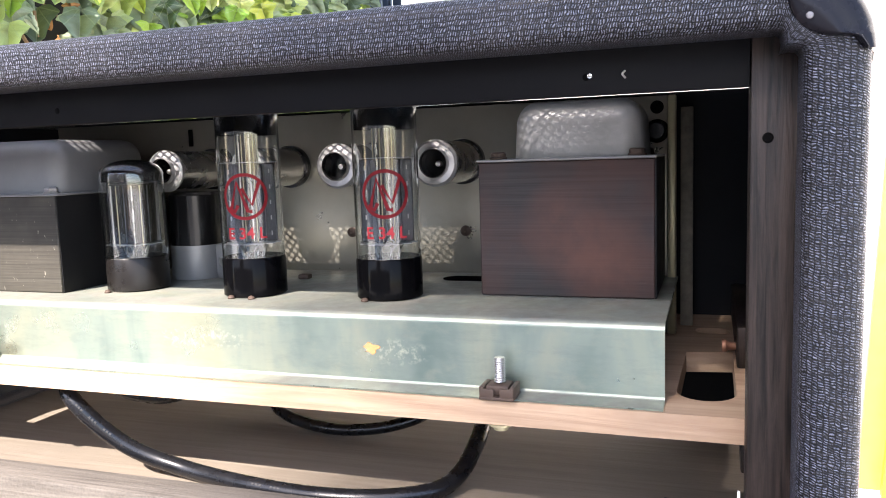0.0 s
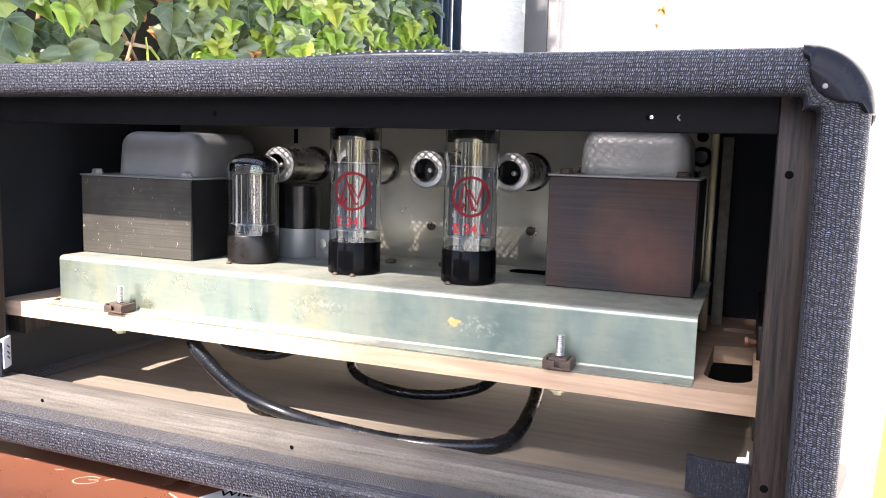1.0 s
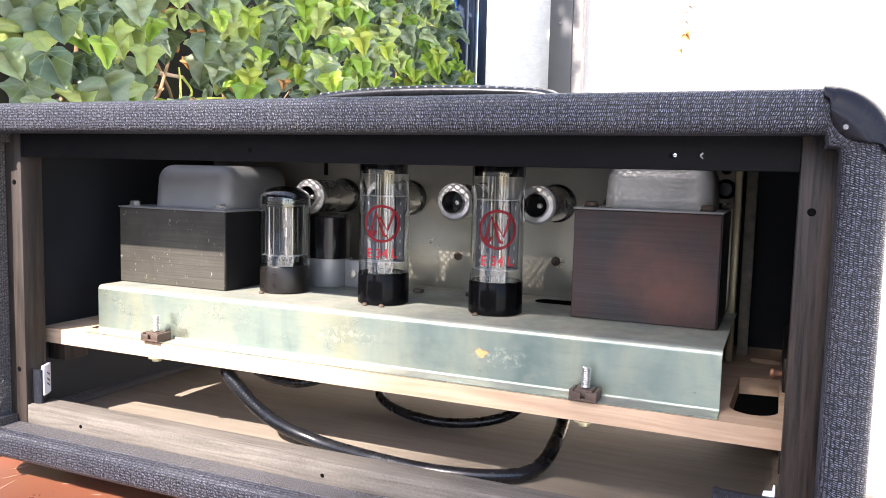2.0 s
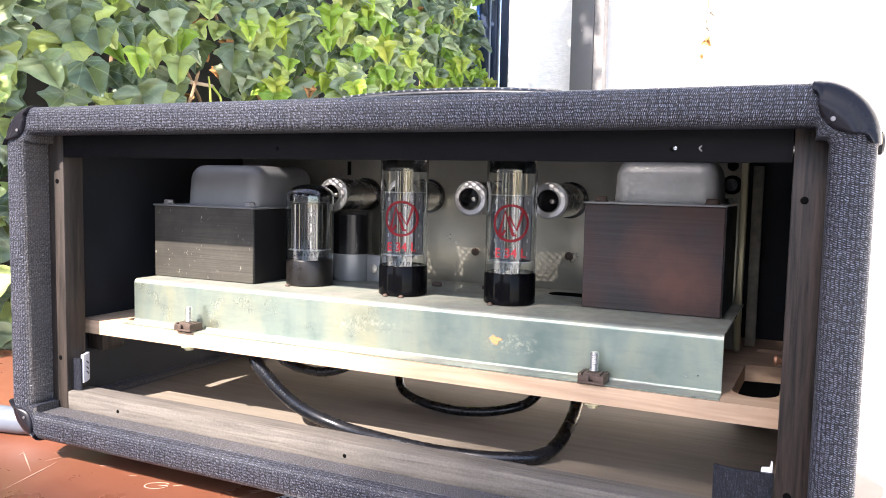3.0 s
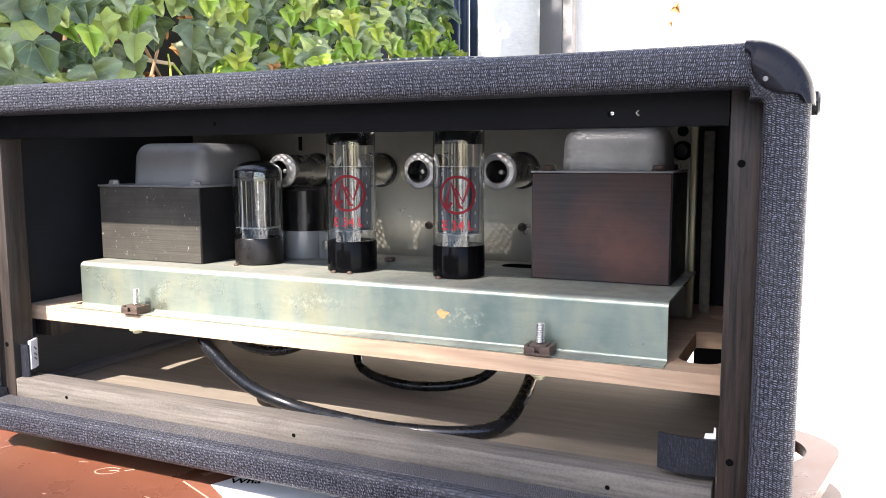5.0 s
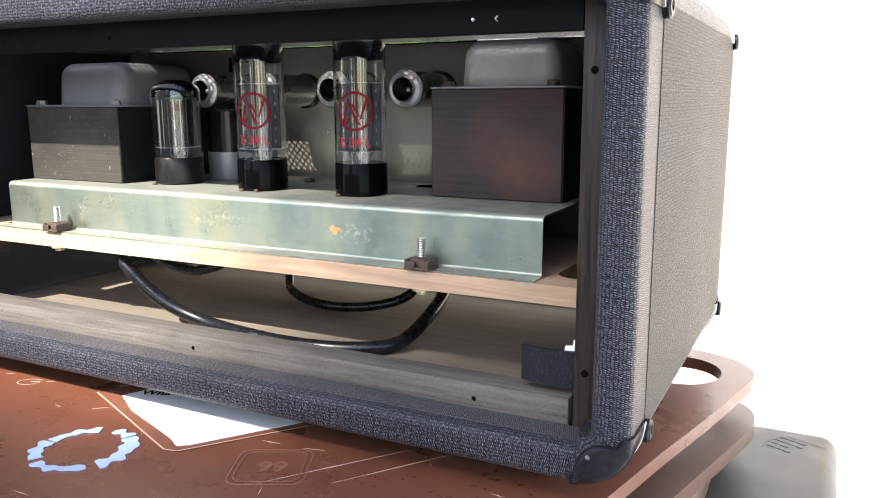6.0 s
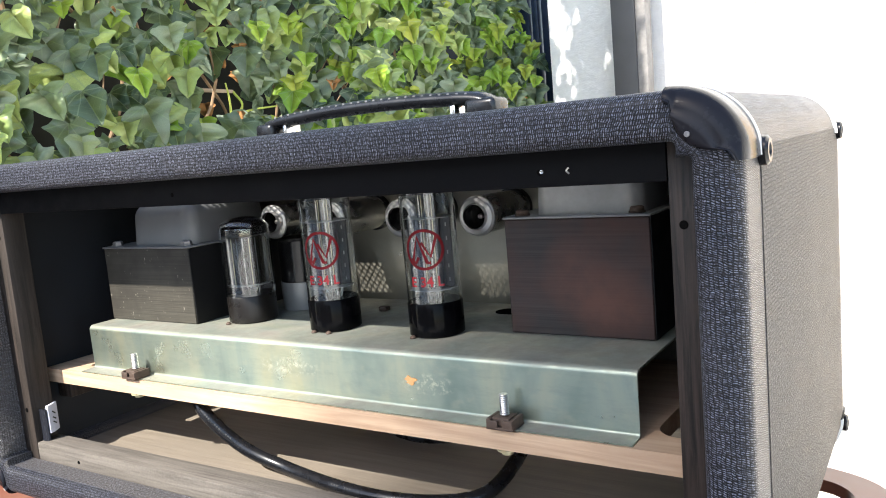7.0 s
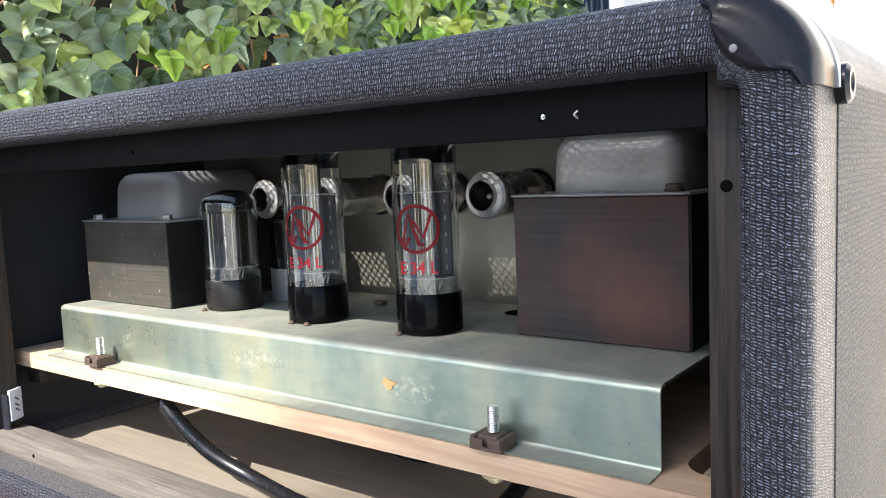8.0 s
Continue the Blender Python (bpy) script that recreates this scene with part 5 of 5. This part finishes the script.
near = [s for s in spots if 0.12 < s[1] < 0.62 and s[0] > 0.15]
rnd.shuffle(near)
chosen = set(near[:300])
for s in near[:300]:
    size = rnd.uniform(0.040, 0.064) if rnd.random() < 0.86 else rnd.uniform(0.072, 0.095)
    # Bright leaves grow more frequent to the right, painting the sunlit part.
    lit = rnd.random() < 0.10 + 0.60 * max(0, s[0] - 0.65)
    ob = new("leaf", rnd.choice(young if lit else kinds))
    ob.parent = ivy
    ob.matrix_parent_inverse = ivy.matrix_world.inverted()
    ob.matrix_basis = leaf_pose(*s, rnd.uniform(0.036, 0.055) if lit else size, 0.035 if lit else 0.02)


def foliage(name, places, meshes, material, label, lo, hi, out=lambda s: 0.0):
    verts, faces, uvs = [], [], []
    for s in places:
        me = rnd.choice(meshes)
        m = leaf_pose(*s[:2], rnd.uniform(lo, hi), out(s))
        base = len(verts)
        verts += [tuple(m @ v.co) for v in me.vertices]
        layer = me.uv_layers[0].data
        for p in me.polygons:
            faces.append([base + v for v in p.vertices])
            uvs += [tuple(layer[i].uv) for i in p.loop_indices]
    out = bpy.data.meshes.new(name)
    out.from_pydata(verts, [], faces)
    out.uv_layers.new(name="UVMap").data.foreach_set("uv", [c for uvw in uvs for c in uvw])
    out.materials.append(material)
    for p in out.polygons:
        p.use_smooth = True
    ob = new(name, out)
    ob.parent = ivy
    ob.matrix_parent_inverse = ivy.matrix_world.inverted()
    return tagged(ob, label, kind="stuff")


foliage("foliage", [s for s in spots if s not in chosen], kinds, IVY, "massed ivy leaves", 0.034, 0.068)
foliage("young_foliage", [(rnd.uniform(0.1, 1.8), rnd.uniform(0.2, 1.0)) for k in range(70)] + [(rnd.uniform(0.9, 1.8), rnd.uniform(0.2, 1.0)) for k in range(240)], young, IVY_YOUNG_LIT, "yellow-green ivy leaves, young ones and ones coloured as sunlit", 0.03, 0.05)
# High growth out of view, added to cast dappled shade on the stucco.
high = [(rnd.uniform(0.05, 0.95), rnd.uniform(1.2, 1.95)) for k in range(430)]
foliage("high_foliage", high, kinds, IVY, "unseen high ivy leaves, added to dapple the white wall", 0.05, 0.085, lambda s: 0.06)
for k in range(9):
    y0 = 0.1 + 0.1 * k
    part("stem", tube([(-0.93, y0, 0.7), (-0.80, y0 + 0.02, 1.1), (-0.74, y0 - 0.03, 1.5), (-0.72, y0 + 0.03, 1.95)], 0.006, 6, 4, 0.5), STEM, ivy, "unseen high ivy stem, added to carry the shading leaves")
litter = [(rnd.uniform(0.3, 1.75), rnd.uniform(0.15, 0.7)) for k in range(46)]
foliage("withered_foliage", litter, kinds, DRY, "withered brown ivy leaves", 0.018, 0.036, lambda s: -0.02)
for k in range(40):
    y0, z0 = rnd.uniform(0.0, 1.75), rnd.uniform(-0.4, 0.1)
    pts = []
    for j in range(6):
        yy, zz = y0 + 0.05 * j * rnd.uniform(-1, 1), z0 + 0.2 * j
        pts.append((ivy_x(yy, zz) - rnd.uniform(0.03, 0.09), yy, zz))
    part("stem", tube(pts, rnd.uniform(0.002, 0.005), 6, 4, 0.5), STEM, ivy, "brown ivy stem")
part("twig", tube([(-0.885, 0.655, 0.395), (-0.850, 0.700, 0.404), (-0.825, 0.745, 0.403), (-0.795, 0.800, 0.398)], 0.0048, 8, 6, 0.7), STEM_PALE, ivy, "bare pale twig")
for a, b, c in (((-0.795, 0.80, 0.398), (-0.775, 0.80, 0.365), (-0.78, 0.74, 0.325)), ((-0.775, 0.80, 0.365), (-0.765, 0.76, 0.335), (-0.775, 0.69, 0.315)), ((-0.78, 0.78, 0.35), (-0.765, 0.82, 0.36), (-0.75, 0.87, 0.365)), ((-0.775, 0.77, 0.345), (-0.77, 0.765, 0.38), (-0.765, 0.755, 0.41))):
    part("shoot", tube([a, b, c], 0.0026, 8, 6, 0.6), STEM_GREEN, ivy, "yellow-green shoot")

vine = thing("dry_vine", (0.02, 1.68, 0.57), "dry brown vine scrap hanging on the white wall", "vine")
part("stem", tube([(0.018, 1.696, 0.75), (0.022, 1.693, 0.66), (0.010, 1.693, 0.587), (0.015, 1.694, 0.513)], 0.0022, 6, 6, 0.4), STEM, vine)
for x, z, s in ((0.015, 0.623, 0.024), (0.019, 0.591, 0.022), (0.022, 0.66, 0.026), (0.011, 0.554, 0.012)):
    ob = new("leaf", kinds[2].copy())
    ob.data.materials.clear()
    ob.data.materials.append(DRY if z < 0.60 else PALE_DRY)
    ob.parent = vine
    ob.matrix_parent_inverse = vine.matrix_world.inverted()
    ob.matrix_basis = Matrix.Translation((x, 1.684, z)) @ Matrix.Rotation(radians(90), 4, "X") @ Matrix.Rotation(radians(s * 2000), 4, "Z") @ Matrix.Diagonal((s, s, s, 1))
